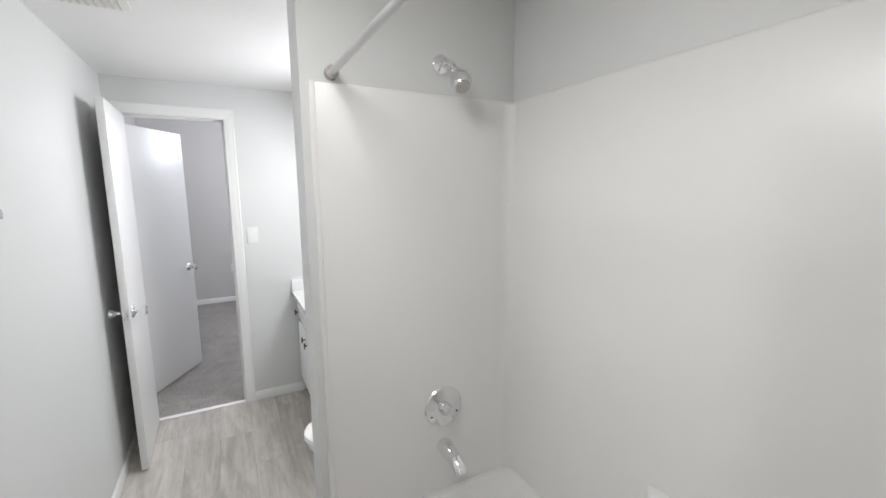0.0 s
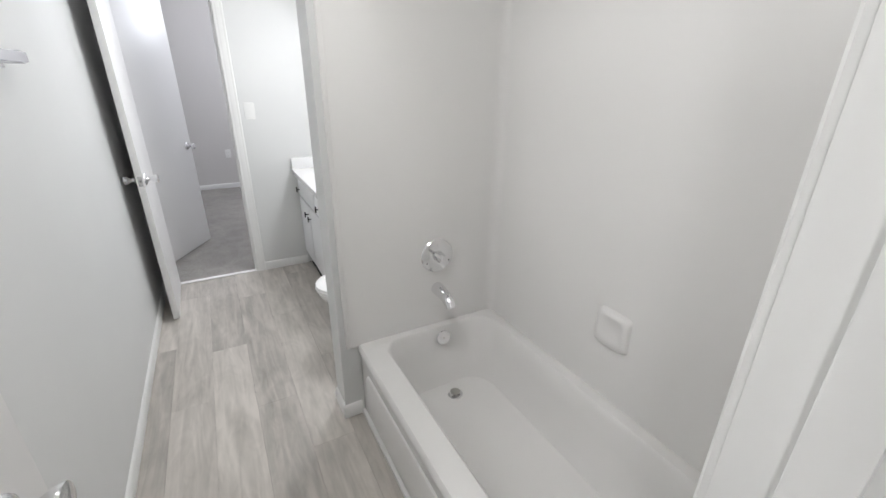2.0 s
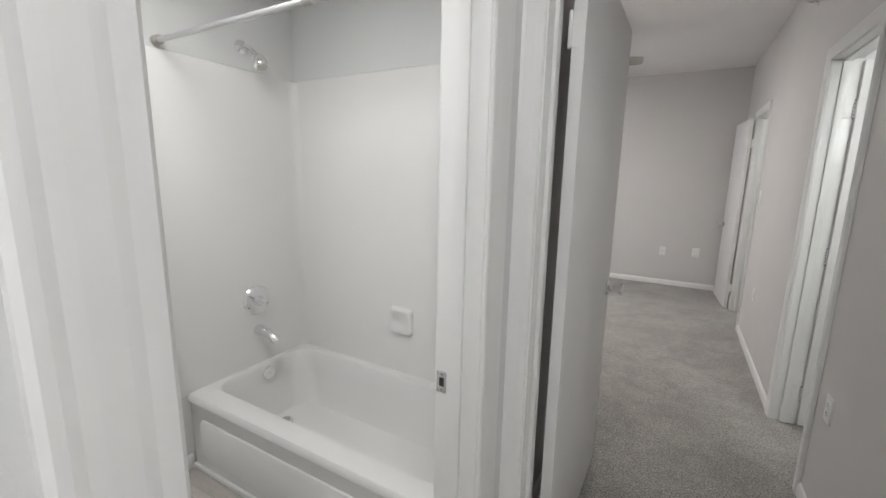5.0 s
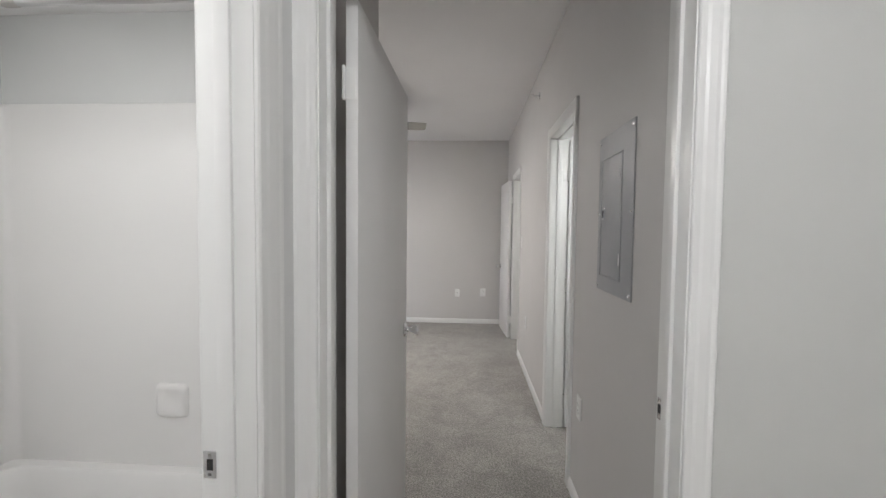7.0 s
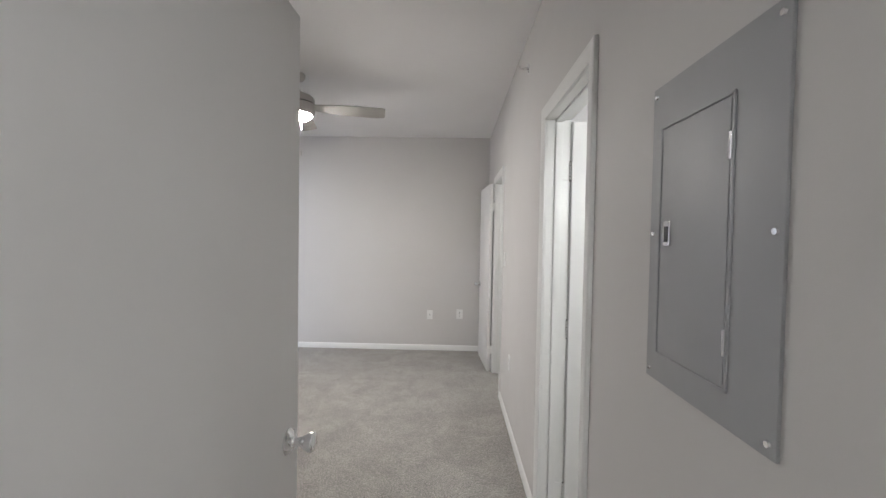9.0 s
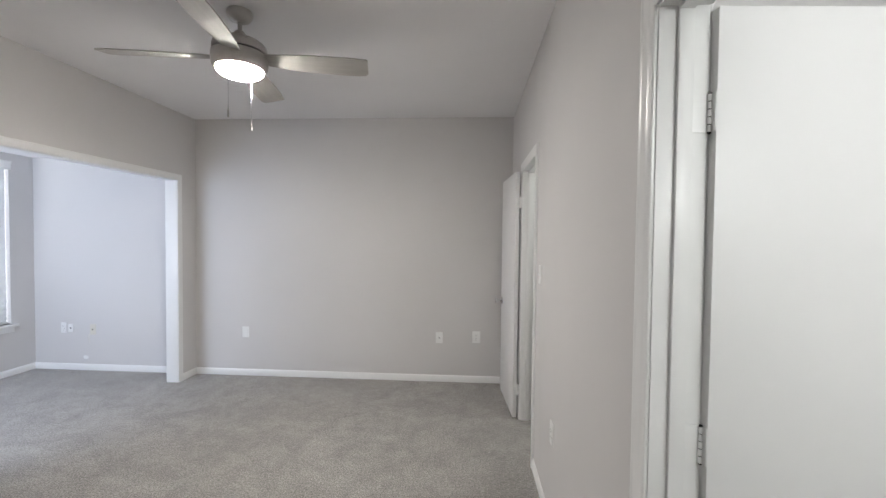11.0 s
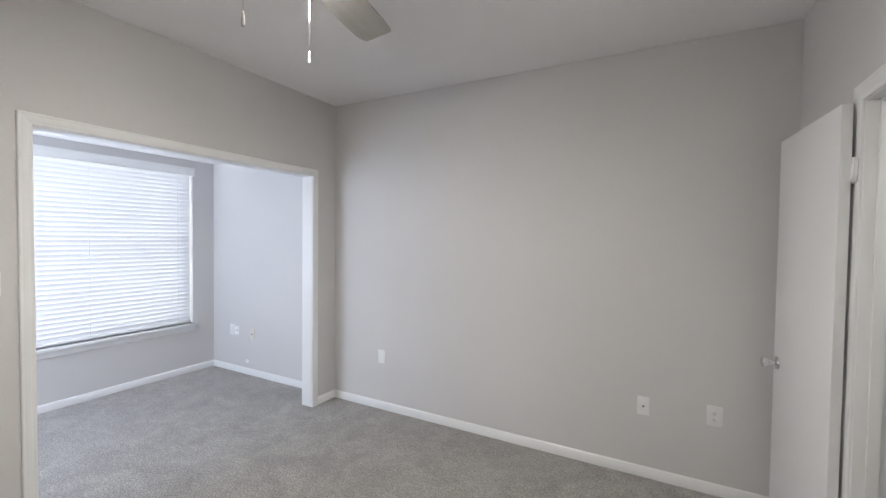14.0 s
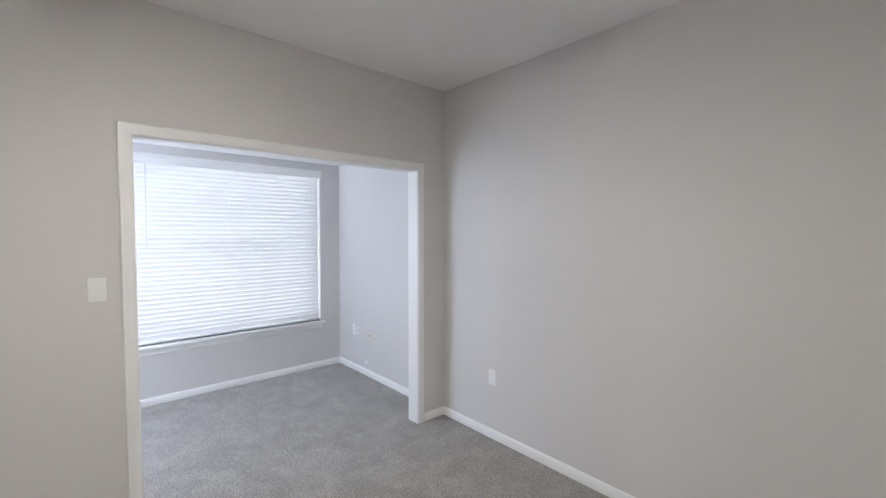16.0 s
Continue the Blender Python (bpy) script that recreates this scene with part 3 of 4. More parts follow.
# ---- baseboards ----
CW = 0.068
for p0, p1, n in (((WEST, NORTH), (EAST, NORTH), (0, -1)), ((WEST, OP1 + CW), (WEST, NORTH), (1, 0)), ((WEST, 1.98), (WEST, OP0 - CW), (1, 0)),
                  ((EAST, BW1 + 0.02), (EAST, MID0 - CW), (-1, 0)), ((EAST, MID1 + CW), (EAST, CLO0 - CW), (-1, 0)), ((EAST, CLO1 + CW), (EAST, NORTH), (-1, 0)),
                  ((-4.57, 2.72), (-4.57, NORTH), (1, 0)), ((-4.57, NORTH), (WEST - 0.115, NORTH), (0, -1)), ((WEST - 0.115, OP1 + CW), (WEST - 0.115, NORTH), (-1, 0)),
                  ((-3.80, -0.162), (BX0, -0.162), (0, 1)), ((-3.80, FAR1 + CW), (-3.80, 0.90), (1, 0)),
                  ((-2.02, 0.675), (-1.875, 0.675), (0, -1)), ((-2.02, 0.675), (-2.02, 1.475), (-1, 0)), ((-1.875, 0.663), (-1.875, 0.755), (1, 0)),
                  ((-7.05, -0.45), (-7.05, 2.48), (1, 0)), ((-7.05, -0.45), (-3.915, -0.45), (0, 1)),
                  ((EAST + T_EAST, 5.94), (2.2, 5.94), (0, -1)), ((-0.37, BW1 + 0.02), (-0.37, 1.98), (1, 0)), ((0.705, BW0), (2.2, BW0), (0, -1))):
    baseboard(p0, p1, n)
tagged(box("trim", -3.836, -3.797, FAR0, FAR1, 0.0, 0.008, CEIL, bevel=0.003), "pale threshold strip between vinyl and carpet", "threshold", kind="structure")
tagged(box("trim", BED0, BED1, 0.90, 0.975, -0.003, 0.007, NICKEL, bevel=0.003), "metal carpet edge strip in the doorway", "threshold", kind="structure")


# ---- window and blind ----
def window():
    w = tagged(thing("window_1"), "white vinyl window behind a closed slatted blind", "window", kind="structure")
    fr = bmesh.new()
    for a in ((WIN0, WIN0 + 0.045, WINB, WINT), (WIN1 - 0.045, WIN1, WINB, WINT), (WIN0 + 0.045, WIN1 - 0.045, WINB, WINB + 0.05), (WIN0 + 0.045, WIN1 - 0.045, WINT - 0.05, WINT)):
        add_box(fr, -4.72, -4.68, a[0], a[1], a[2], a[3], 0.003)
    part("window_frame", fr, VINYL, w, smooth=True)
    box("meeting_rail", -4.715, -4.678, WIN0 + 0.045, WIN1 - 0.045, 1.36, 1.41, VINYL, w, bevel=0.003)
    for z0, z1 in ((WINB + 0.05, 1.36), (1.41, WINT - 0.05)):
        p = box("pane", -4.702, -4.698, WIN0 + 0.045, WIN1 - 0.045, z0, z1, GLASS, w)
        p.visible_shadow = False
    box("window_sill", -4.68, -4.52, WIN0 - 0.04, WIN1 + 0.04, WINB - 0.028, WINB, TRIM, w, "white painted stool with rounded nose", bevel=0.006)
    ap = bmesh.new()
    add_box(ap, -4.57, -4.556, WIN0 - 0.02, WIN1 + 0.02, WINB - 0.085, WINB - 0.028, 0.003)
    part("sill_apron", ap, TRIM, w, smooth=True)


def blind():
    b = tagged(thing("window_blind"), "white slatted blind lowered and nearly closed against daylight", "blind")
    y0, y1 = WIN0 + 0.008, WIN1 - 0.010
    va = bmesh.new()
    prof = ((0.0, 0.0), (0.016, 0.0), (0.018, 0.006), (0.014, 0.014), (0.016, 0.022), (0.016, 0.060), (0.022, 0.068), (0.026, 0.082), (0.026, 0.090), (0.0, 0.090))
    rows = [[va.verts.new((-4.58 + u, y, 2.167 + z)) for y in (y0 - 0.004, y1 + 0.028)] for u, z in prof]
    for a, c in zip(rows, rows[1:] + rows[:1]):
        va.faces.new((a[0], a[1], c[1], c[0]))
    for k in (0, 1):
        va.faces.new([r[k] for r in rows])
    part("valance", va, PLASTIC, b, "moulded white valance", smooth=True)
    box("headrail", -4.635, -4.585, y0, y1, 2.195, 2.245, PLASTIC, b)
    n, top, bottom = 38, 2.158, 0.595
    sl = bmesh.new()
    tilt = radians(TILT_SLAT)
    half, sag = 0.0282, 0.0022
    up, lo = [], []
    for k in range(7):
        u = -1 + 2 * k / 6
        x, z = u * half, sag * (1 - u * u)
        up.append((x * math.cos(tilt) - z * math.sin(tilt), x * math.sin(tilt) + z * math.cos(tilt)))
        z -= 0.0026
        lo.append((x * math.cos(tilt) - z * math.sin(tilt), x * math.sin(tilt) + z * math.cos(tilt)))
    ring = up + lo[::-1]
    ends = [[sl.verts.new((x, y, z)) for x, z in ring] for y in (y0, y1)]
    for k in range(len(ring)):
        j = (k + 1) % len(ring)
        sl.faces.new((ends[0][k], ends[0][j], ends[1][j], ends[1][k]))
    for e in ends:
        sl.faces.new(e)
    first = part("slat", sl, SLAT, b, smooth=True)
    first.location = (-4.61, 0, top)
    for k in range(1, n):
        o = new("slat", first.data)
        o.parent = b
        o.location = (-4.61, 0, top - (top - bottom) * k / (n - 1))
    box("bottom_rail", -4.632, -4.588, y0, y1, 0.552, 0.573, PLASTIC, b, bevel=0.004)
    for y in (y0 + 0.14, (y0 + y1) / 2, y1 - 0.14):
        tube("ladder_cord", ((-4.582, y, 2.175), (-4.582, y, 1.4), (-4.582, y, 0.575)), 0.0009, PLASTIC, b, seg=6)
    tube("tilt_wand", ((-4.572, 4.165, 2.16), (-4.568, 4.165, 1.8), (-4.567, 4.165, 1.42)), 0.0042, CLEAR, b, "clear grey tilt wand", seg=8)


window()
blind()
tagged(box("ground", -60, -4.80, -40, 60, -0.9, -0.6, GRASSY), "lawn outside the window", "ground", kind="structure")


# ---- ceiling fan ----
def ceiling_fan(cx, cy):
    f = tagged(thing("ceiling_fan", pose(cx, cy, 0)), "brushed nickel ceiling fan with four blades and a lit round lamp", "ceiling fan")
    I = Matrix.Identity(4)
    lathe("canopy", ((0.0, 2.74), (0.066, 2.74), (0.068, 2.728), (0.064, 2.712), (0.052, 2.6940), (0.030, 2.6830), (0.018, 2.6800), (0.0, 2.6800)), I, NICKEL, f, seg=36)
    lathe("downrod", ((0.0, 2.577), (0.0115, 2.577), (0.0115, 2.69), (0.0, 2.6900)), I, NICKEL, f, seg=16)
    lathe("yoke_cover", ((0.0, 2.632), (0.022, 2.632), (0.032, 2.617), (0.034, 2.592), (0.05, 2.579), (0.0, 2.577)), I, NICKEL, f)
    body = lathe("motor_housing", ((0.0, 2.5850), (0.07, 2.5830), (0.118, 2.5720), (0.136, 2.5550), (0.141, 2.5370), (0.141, 2.5150), (0.134, 2.5130), (0.134, 2.5050), (0.145, 2.5030), (0.147, 2.4770),
                                   (0.144, 2.4420), (0.138, 2.4290), (0.130, 2.4200), (0.0, 2.4200)), I, NICKEL, f, seg=56)
    lathe("dark_band", ((0.1345, 2.5055), (0.1352, 2.5055), (0.1352, 2.5125), (0.1345, 2.5125)), I, DARK, body, seg=56)
    lathe("light_diffuser", ((0.0, 2.3840), (0.06, 2.3860), (0.098, 2.3940), (0.117, 2.4070), (0.121, 2.4200), (0.0, 2.4205)), I, LIT, f, "glowing frosted lamp lens", seg=48)
    bl = bmesh.new()
    outline = ((0.125, 0.045), (0.22, 0.064), (0.36, 0.080), (0.52, 0.087), (0.64, 0.085), (0.685, 0.076), (0.70, 0.058))
    lower = ((0.70, -0.058), (0.69, -0.068), (0.60, -0.072), (0.45, -0.071), (0.30, -0.063), (0.20, -0.052), (0.125, -0.042))
    pts = outline + lower
    rings = []
    for dz in (0.003, -0.003):
        rings.append([bl.verts.new((x, y, dz - 0.012 * (x - 0.12))) for x, y in pts])
    bl.faces.new(rings[0])
    bl.faces.new(rings[1])
    for k in range(len(pts)):
        j = (k + 1) % len(pts)
        bl.faces.new((rings[0][k], rings[0][j], rings[1][j], rings[1][k]))
    first = part("blade", bl, BLADE, f)
    arm = bmesh.new()
    add_box(arm, 0.10, 0.215, -0.024, 0.024, 0.003, 0.008, 0.002)
    first_arm = part("blade_iron", arm, NICKEL, first, smooth=True)
    for k in range(4):
        if k == 0:
            o = first
        else:
            o = new("blade", first.data)
            o.parent = f
            a = new("blade_iron", first_arm.data)
            a.parent = o
        o.matrix_basis = pose(0, 0, 2.485, 0, 0, 11 + 90 * k) @ pose(0, 0, 0, -13, 0, 0)
    for x, y, z1 in ((0.007, -0.125, 2.125), (-0.011, 0.142, 2.122)):
        c = tube("pull_chain", ((x, y, 2.435), (x, y, 2.3), (x, y, z1 + 0.04)), 0.0017, CHROME, f, "thin chrome pull chain", seg=8)
        lathe("chain_fob", ((0.0, z1 + 0.045), (0.003, z1 + 0.044), (0.0042, z1 + 0.030), (0.0054, z1 + 0.012), (0.0054, z1 + 0.004), (0.0, z1)), Matrix.Translation((x, y, 0)), NICKEL, c, "small nickel fob", seg=12)
        lathe("chain_coupler", ((0.0, 2.415), (0.0028, 2.413), (0.0028, 2.341), (0.0, 2.339)), Matrix.Translation((x, y, 0)), CHROME, c, seg=10)


ceiling_fan(-1.038, 3.998)

# ---- electrical things of the bedroom ----
def breaker_panel():
    p = tagged(thing("breaker_panel", pose(EAST, 1.472, 1.480)), "flush grey steel breaker panel with a hinged door", "breaker panel")
    box("cover", -0.006, 0.001, -0.190, 0.190, -0.320, 0.320, PANEL, p, bevel=0.002)
    for y0, y1, z0, z1 in ((-0.086, -0.080, -0.262, 0.228), (0.143, 0.149, -0.262, 0.228), (-0.086, 0.149, 0.222, 0.228), (-0.086, 0.149, -0.262, -0.256)):
        box("door_rim", -0.0095, -0.005, y0, y1, z0, z1, PANEL, p, bevel=0.0015)
    d = box("door", -0.0085, -0.005, -0.076, 0.139, -0.252, 0.218, PANEL, p, bevel=0.002)
    l = box("latch", -0.0125, -0.0070, 0.096, 0.120, -0.026, 0.026, CHROME, d, "bright latch with a black slot", bevel=0.002)
    box("latch_slot", -0.0135, -0.0120, 0.101, 0.115, -0.018, 0.014, BLACK, l)
    for z in (-0.18, 0.14):
        lathe("hinge_pin", ((0.0, z - 0.022), (0.0035, z - 0.022), (0.0035, z + 0.022), (0.0, z + 0.022)), Matrix.Translation((-0.0095, -0.079, 0)), CHROME, d, seg=10)
    for y, z in ((-0.175, 0.300), (0.175, 0.300), (-0.175, -0.300), (0.175, -0.300), (-0.175, 0.0), (0.175, 0.0)):
        lathe("screw", ((0.0, 0.0), (0.006, 0.0), (0.005, 0.003), (0.0, 0.0035)), Matrix.Translation((-0.006, y, z)) @ pose(0, 0, 0, 0, -90, 0), CHROME, p, seg=12)


breaker_panel()
wall_plate("wall_outlet", "white blank cover plate on the grey wall", "wall plate", (-2.145, NORTH, 0.468), 0, "blank")
wall_plate("wall_outlet", "white plate with a black cable jack", "cable outlet", (-0.057, NORTH, 0.460), 0, "coax")
wall_plate("wall_outlet", "white double socket on the grey wall", "outlet", (0.328, NORTH, 0.475), 0, "outlet", w=0.082, h=0.122)
wall_plate("light_switch", "white toggle switch beside the sunroom opening", "light switch", (WEST, 3.768, 1.285), 90, "switch")
wall_plate("light_switch", "white toggle switch beside the walk-in closet", "light switch", (EAST, 4.305, 1.285), -90, "switch")
wall_plate("light_switch", "white toggle switch beside the bedroom doorway", "light switch", (EAST, 1.022, 1.28), -90, "switch")
wall_plate("wall_outlet", "white double socket low on the wall", "outlet", (EAST, 3.88, 0.505), -90, "outlet")
wall_plate("wall_outlet", "white double socket beside the closet casing", "outlet", (EAST, 1.90, 0.517), -90, "outlet")
wall_plate("wall_outlet", "white socket low in the sunroom", "outlet", (-4.228, NORTH, 0.465), 0, "outlet", w=0.062)
wall_plate("wall_outlet", "small white phone plate in the sunroom", "phone jack", (-4.145, NORTH, 0.462), 0, "phone", w=0.055, h=0.09)
wall_plate("wall_outlet", "raised ivory cable box in the sunroom", "cable outlet", (-3.885, NORTH, 0.452), 0, "coax", IVORY, w=0.066)
tagged(lathe("wall_patch", ((0.0, 0.0), (0.03, 0.0), (0.024, 0.0015), (0.0, 0.002)), Matrix.Translation((-3.975, NORTH, 0.14)) @ pose(0, 0, 0, 90), PLASTIC, seg=14, squash=0.7), "small white filler patch on the wall", "wall patch")
tagged(tube("loose_cable", ((-3.925, NORTH - 0.006, 0.40), (-3.930, NORTH - 0.010, 0.36), (-3.926, NORTH - 0.006, 0.31)), 0.0028, IVORY, seg=8), "short loose ivory cable end", "cable")


def sprinkler(y, z):
    s = tagged(thing("fire_sprinkler", pose(EAST, y, z)), "small chrome sidewall fire sprinkler", "fire sprinkler")
    m = pose(0, 0, 0, 0, -90, 0)
    lathe("escutcheon", ((0.0, 0.0), (0.033, 0.0), (0.031, 0.004), (0.018, 0.008), (0.0, 0.009)), m, CHROME, s)
    lathe("body", ((0.010, 0.006), (0.010, 0.03), (0.006, 0.034), (0.006, 0.05), (0.0, 0.052)), m, CHROME, s, seg=14)
    box("deflector", -0.062, -0.050, -0.015, 0.015, 0.008, 0.012, CHROME, s)


sprinkler(3.33, 2.525)


# ---- walk-in closet shelf ----
def wire_shelf():
    s = tagged(thing("wire_shelf"), "white wire shelf on the closet wall", "wire shelf")
    z = 1.68
    for y in (5.62, 5.66, 5.92):
        tube("long_wire", ((EAST + 0.14, y, z), (1.6, y, z), (2.19, y, z)), 0.004, PLASTIC, s, seg=8)
    tube("front_wire", ((EAST + 0.14, 5.62, z - 0.032), (1.6, 5.62, z - 0.032), (2.19, 5.62, z - 0.032)), 0.004, PLASTIC, s, seg=8)
    bm = bmesh.new()
    for k in range(53):
        x = EAST + 0.15 + k * 0.0254
        add_box(bm, x, x + 0.003, 5.62, 5.93, z, z + 0.003)
        add_box(bm, x, x + 0.003, 5.618, 5.621, z - 0.032, z)
    tagged(part("cross_wires", bm, PLASTIC, s), kind="stuff")


wire_shelf()


# ---- bathroom ----
def bathtub():
    t = tagged(thing("bathtub"), "white alcove bathtub with a moulded apron", "bathtub")
    x0, x1, y0, y1 = -1.872, -0.442, 0.765, 1.470
    bm = bmesh.new()
    add_loft(bm, [rounded(x0, x1, y0, y1, 0.006, 0.0), rounded(x0, x1, y0, y1, 0.006, 0.335), rounded(x0, x1, y0 - 0.012, y1, 0.008, 0.350), rounded(x0, x1, y0 - 0.012, y1, 0.010, 0.372),
                  rounded(x0 + 0.006, x1 - 0.006, y0 - 0.004, y1 - 0.006, 0.015, 0.384), rounded(x0 + 0.02, x1 - 0.02, y0 + 0.012, y1 - 0.02, 0.03, 0.388),
                  rounded(x0 + 0.045, x1 - 0.085, y0 + 0.085, y1 - 0.055, 0.085, 0.386), rounded(x0 + 0.053, x1 - 0.095, y0 + 0.095, y1 - 0.063, 0.09, 0.374),
                  rounded(x0 + 0.065, x1 - 0.14, y0 + 0.108, y1 - 0.075, 0.10, 0.28), rounded(x0 + 0.085, x1 - 0.21, y0 + 0.125, y1 - 0.09, 0.12, 0.14),
                  rounded(x0 + 0.11, x1 - 0.27, y0 + 0.15, y1 - 0.115, 0.12, 0.088), rounded(x0 + 0.16, x1 - 0.35, y0 + 0.20, y1 - 0.165, 0.12, 0.070),
                  rounded(x0 + 0.30, x1 - 0.55, y0 + 0.29, y1 - 0.26, 0.05, 0.066)], cap_first=False)
    part("basin", bm, ACRYLIC, t, smooth=True)
    bm = bmesh.new()

    def front(a0, a1, b0, b1, r, y):
        return [(x, y, z) for x, z, _ in rounded(a0, a1, b0, b1, r, 0)]

    add_loft(bm, [front(x0 + 0.07, x1 - 0.07, 0.055, 0.275, 0.04, y0 + 0.001), front(x0 + 0.074, x1 - 0.074, 0.059, 0.271, 0.04, y0 - 0.006), front(x0 + 0.085, x1 - 0.085, 0.07, 0.26, 0.04, y0 - 0.010)])
    part("apron_panel", bm, ACRYLIC, t, smooth=True)
    box("base_trim", x0, x1, y0 - 0.016, y0, 0.0, 0.022, TRIM, t, "white caulked trim strip", bevel=0.004)
    # drain
    d = lathe("drain", ((0.0, 0.064), (0.036, 0.0645), (0.037, 0.0675), (0.030, 0.0695), (0.025, 0.0665), (0.0, 0.0665)), Matrix.Translation((-1.70, 1.165, 0.003)), CHROME, t, "chrome drain ring")
    lathe("stopper", ((0.0, 0.066), (0.012, 0.066), (0.012, 0.076), (0.023, 0.079), (0.024, 0.083), (0.0, 0.086)), Matrix.Translation((-1.70, 1.165, 0.003)), NICKEL, d)
    m = Matrix.Translation((-1.806, 1.152, 0.336)) @ pose(0, 0, 0, 0, 84, 0)
    o = lathe("overflow_plate", ((0.0, 0.0), (0.036, 0.0), (0.0375, 0.004), (0.035, 0.009), (0.012, 0.0115), (0.0, 0.010)), m, CHROME, t, "round chrome overflow plate")
    lathe("overflow_screw", ((0.0, 0.009), (0.005, 0.009), (0.004, 0.013), (0.0, 0.0135)), m, NICKEL, o, seg=12)


def surround():
    s = tagged(thing("tub_surround"), "glossy white moulded tub wall surround", "tub surround")
    top = 1.918
    bm = bmesh.new()
    # one continuous inside face with rounded corners
    r, n = 0.045, 6
    xa, xb, yb = -1.865, -0.447, 1.464
    plan = [(xa, 0.715)]
    plan += [(xa + r - r * math.cos(radians(90 * k / n)), yb - r + r * math.sin(radians(90 * k / n))) for k in range(n + 1)]
    plan += [(xb - r + r * math.sin(radians(90 * k / n)), yb - r + r * math.cos(radians(90 * k / n))) for k in range(n + 1)]
    plan += [(xb, 0.74)]
    back = [(xa - 0.0095, 0.70)] + [(xa - 0.0095, yb + 0.0095)] * (n + 1) + [(xb + 0.0095, yb + 0.0095)] * (n + 1) + [(xb + 0.0095, 0.725)]
    lev = [(0.378, 0.0), (top - 0.012, 0.0), (top - 0.003, 0.3), (top, 0.85)]
    grid = []
    for z, blend in lev:
        grid.append([bm.verts.new((p[0] * (1 - blend) + q[0] * blend, p[1] * (1 - blend) + q[1] * blend, z)) for p, q in zip(plan, back)])
    grid.append([bm.verts.new((q[0], q[1], top)) for q in back])
    for a, b in zip(grid, grid[1:]):
        for k in range(len(plan) - 1):
            quad = [a[k], a[k + 1], b[k + 1], b[k]]
            try:
                bm.faces.new(quad)
            except ValueError:
                pass
    for k, (p, q) in ((0, (plan[0], back[0])), (len(plan) - 1, (plan[-1], back[-1]))):
        low = bm.verts.new((q[0], q[1], 0.378))
        bm.faces.new([grid[0][k], grid[1][k], grid[2][k], grid[3][k], grid[4][k], low])
    bmesh.ops.remove_doubles(bm, verts=bm.verts, dist=0.00001)
    part("wall_panel", bm, ACRYLIC, s, smooth=True)
    box("flange", xa - 0.009, xa + 0.004, 0.700, 0.7175, 0.378, top, ACRYLIC, s, bevel=0.004)
    # moulded soap ledge
    bm = bmesh.new()

    def face(a0, a1, b0, b1, rr, y):
        return [(x, y, z) for x, z, _ in rounded(a0, a1, b0, b1, rr, 0)]

    add_loft(bm, [face(-1.205, -1.062, 0.60, 0.745, 0.02, yb + 0.001), face(-1.200, -1.066, 0.605, 0.740, 0.025, yb - 0.013), face(-1.192, -1.074, 0.612, 0.732, 0.03, yb - 0.020),
                  face(-1.180, -1.086, 0.640, 0.722, 0.028, yb - 0.021), face(-1.168, -1.098, 0.652, 0.712, 0.025, yb - 0.015)], cap_first=False)
    part("soap_dish", bm, ACRYLIC, s, smooth=True)


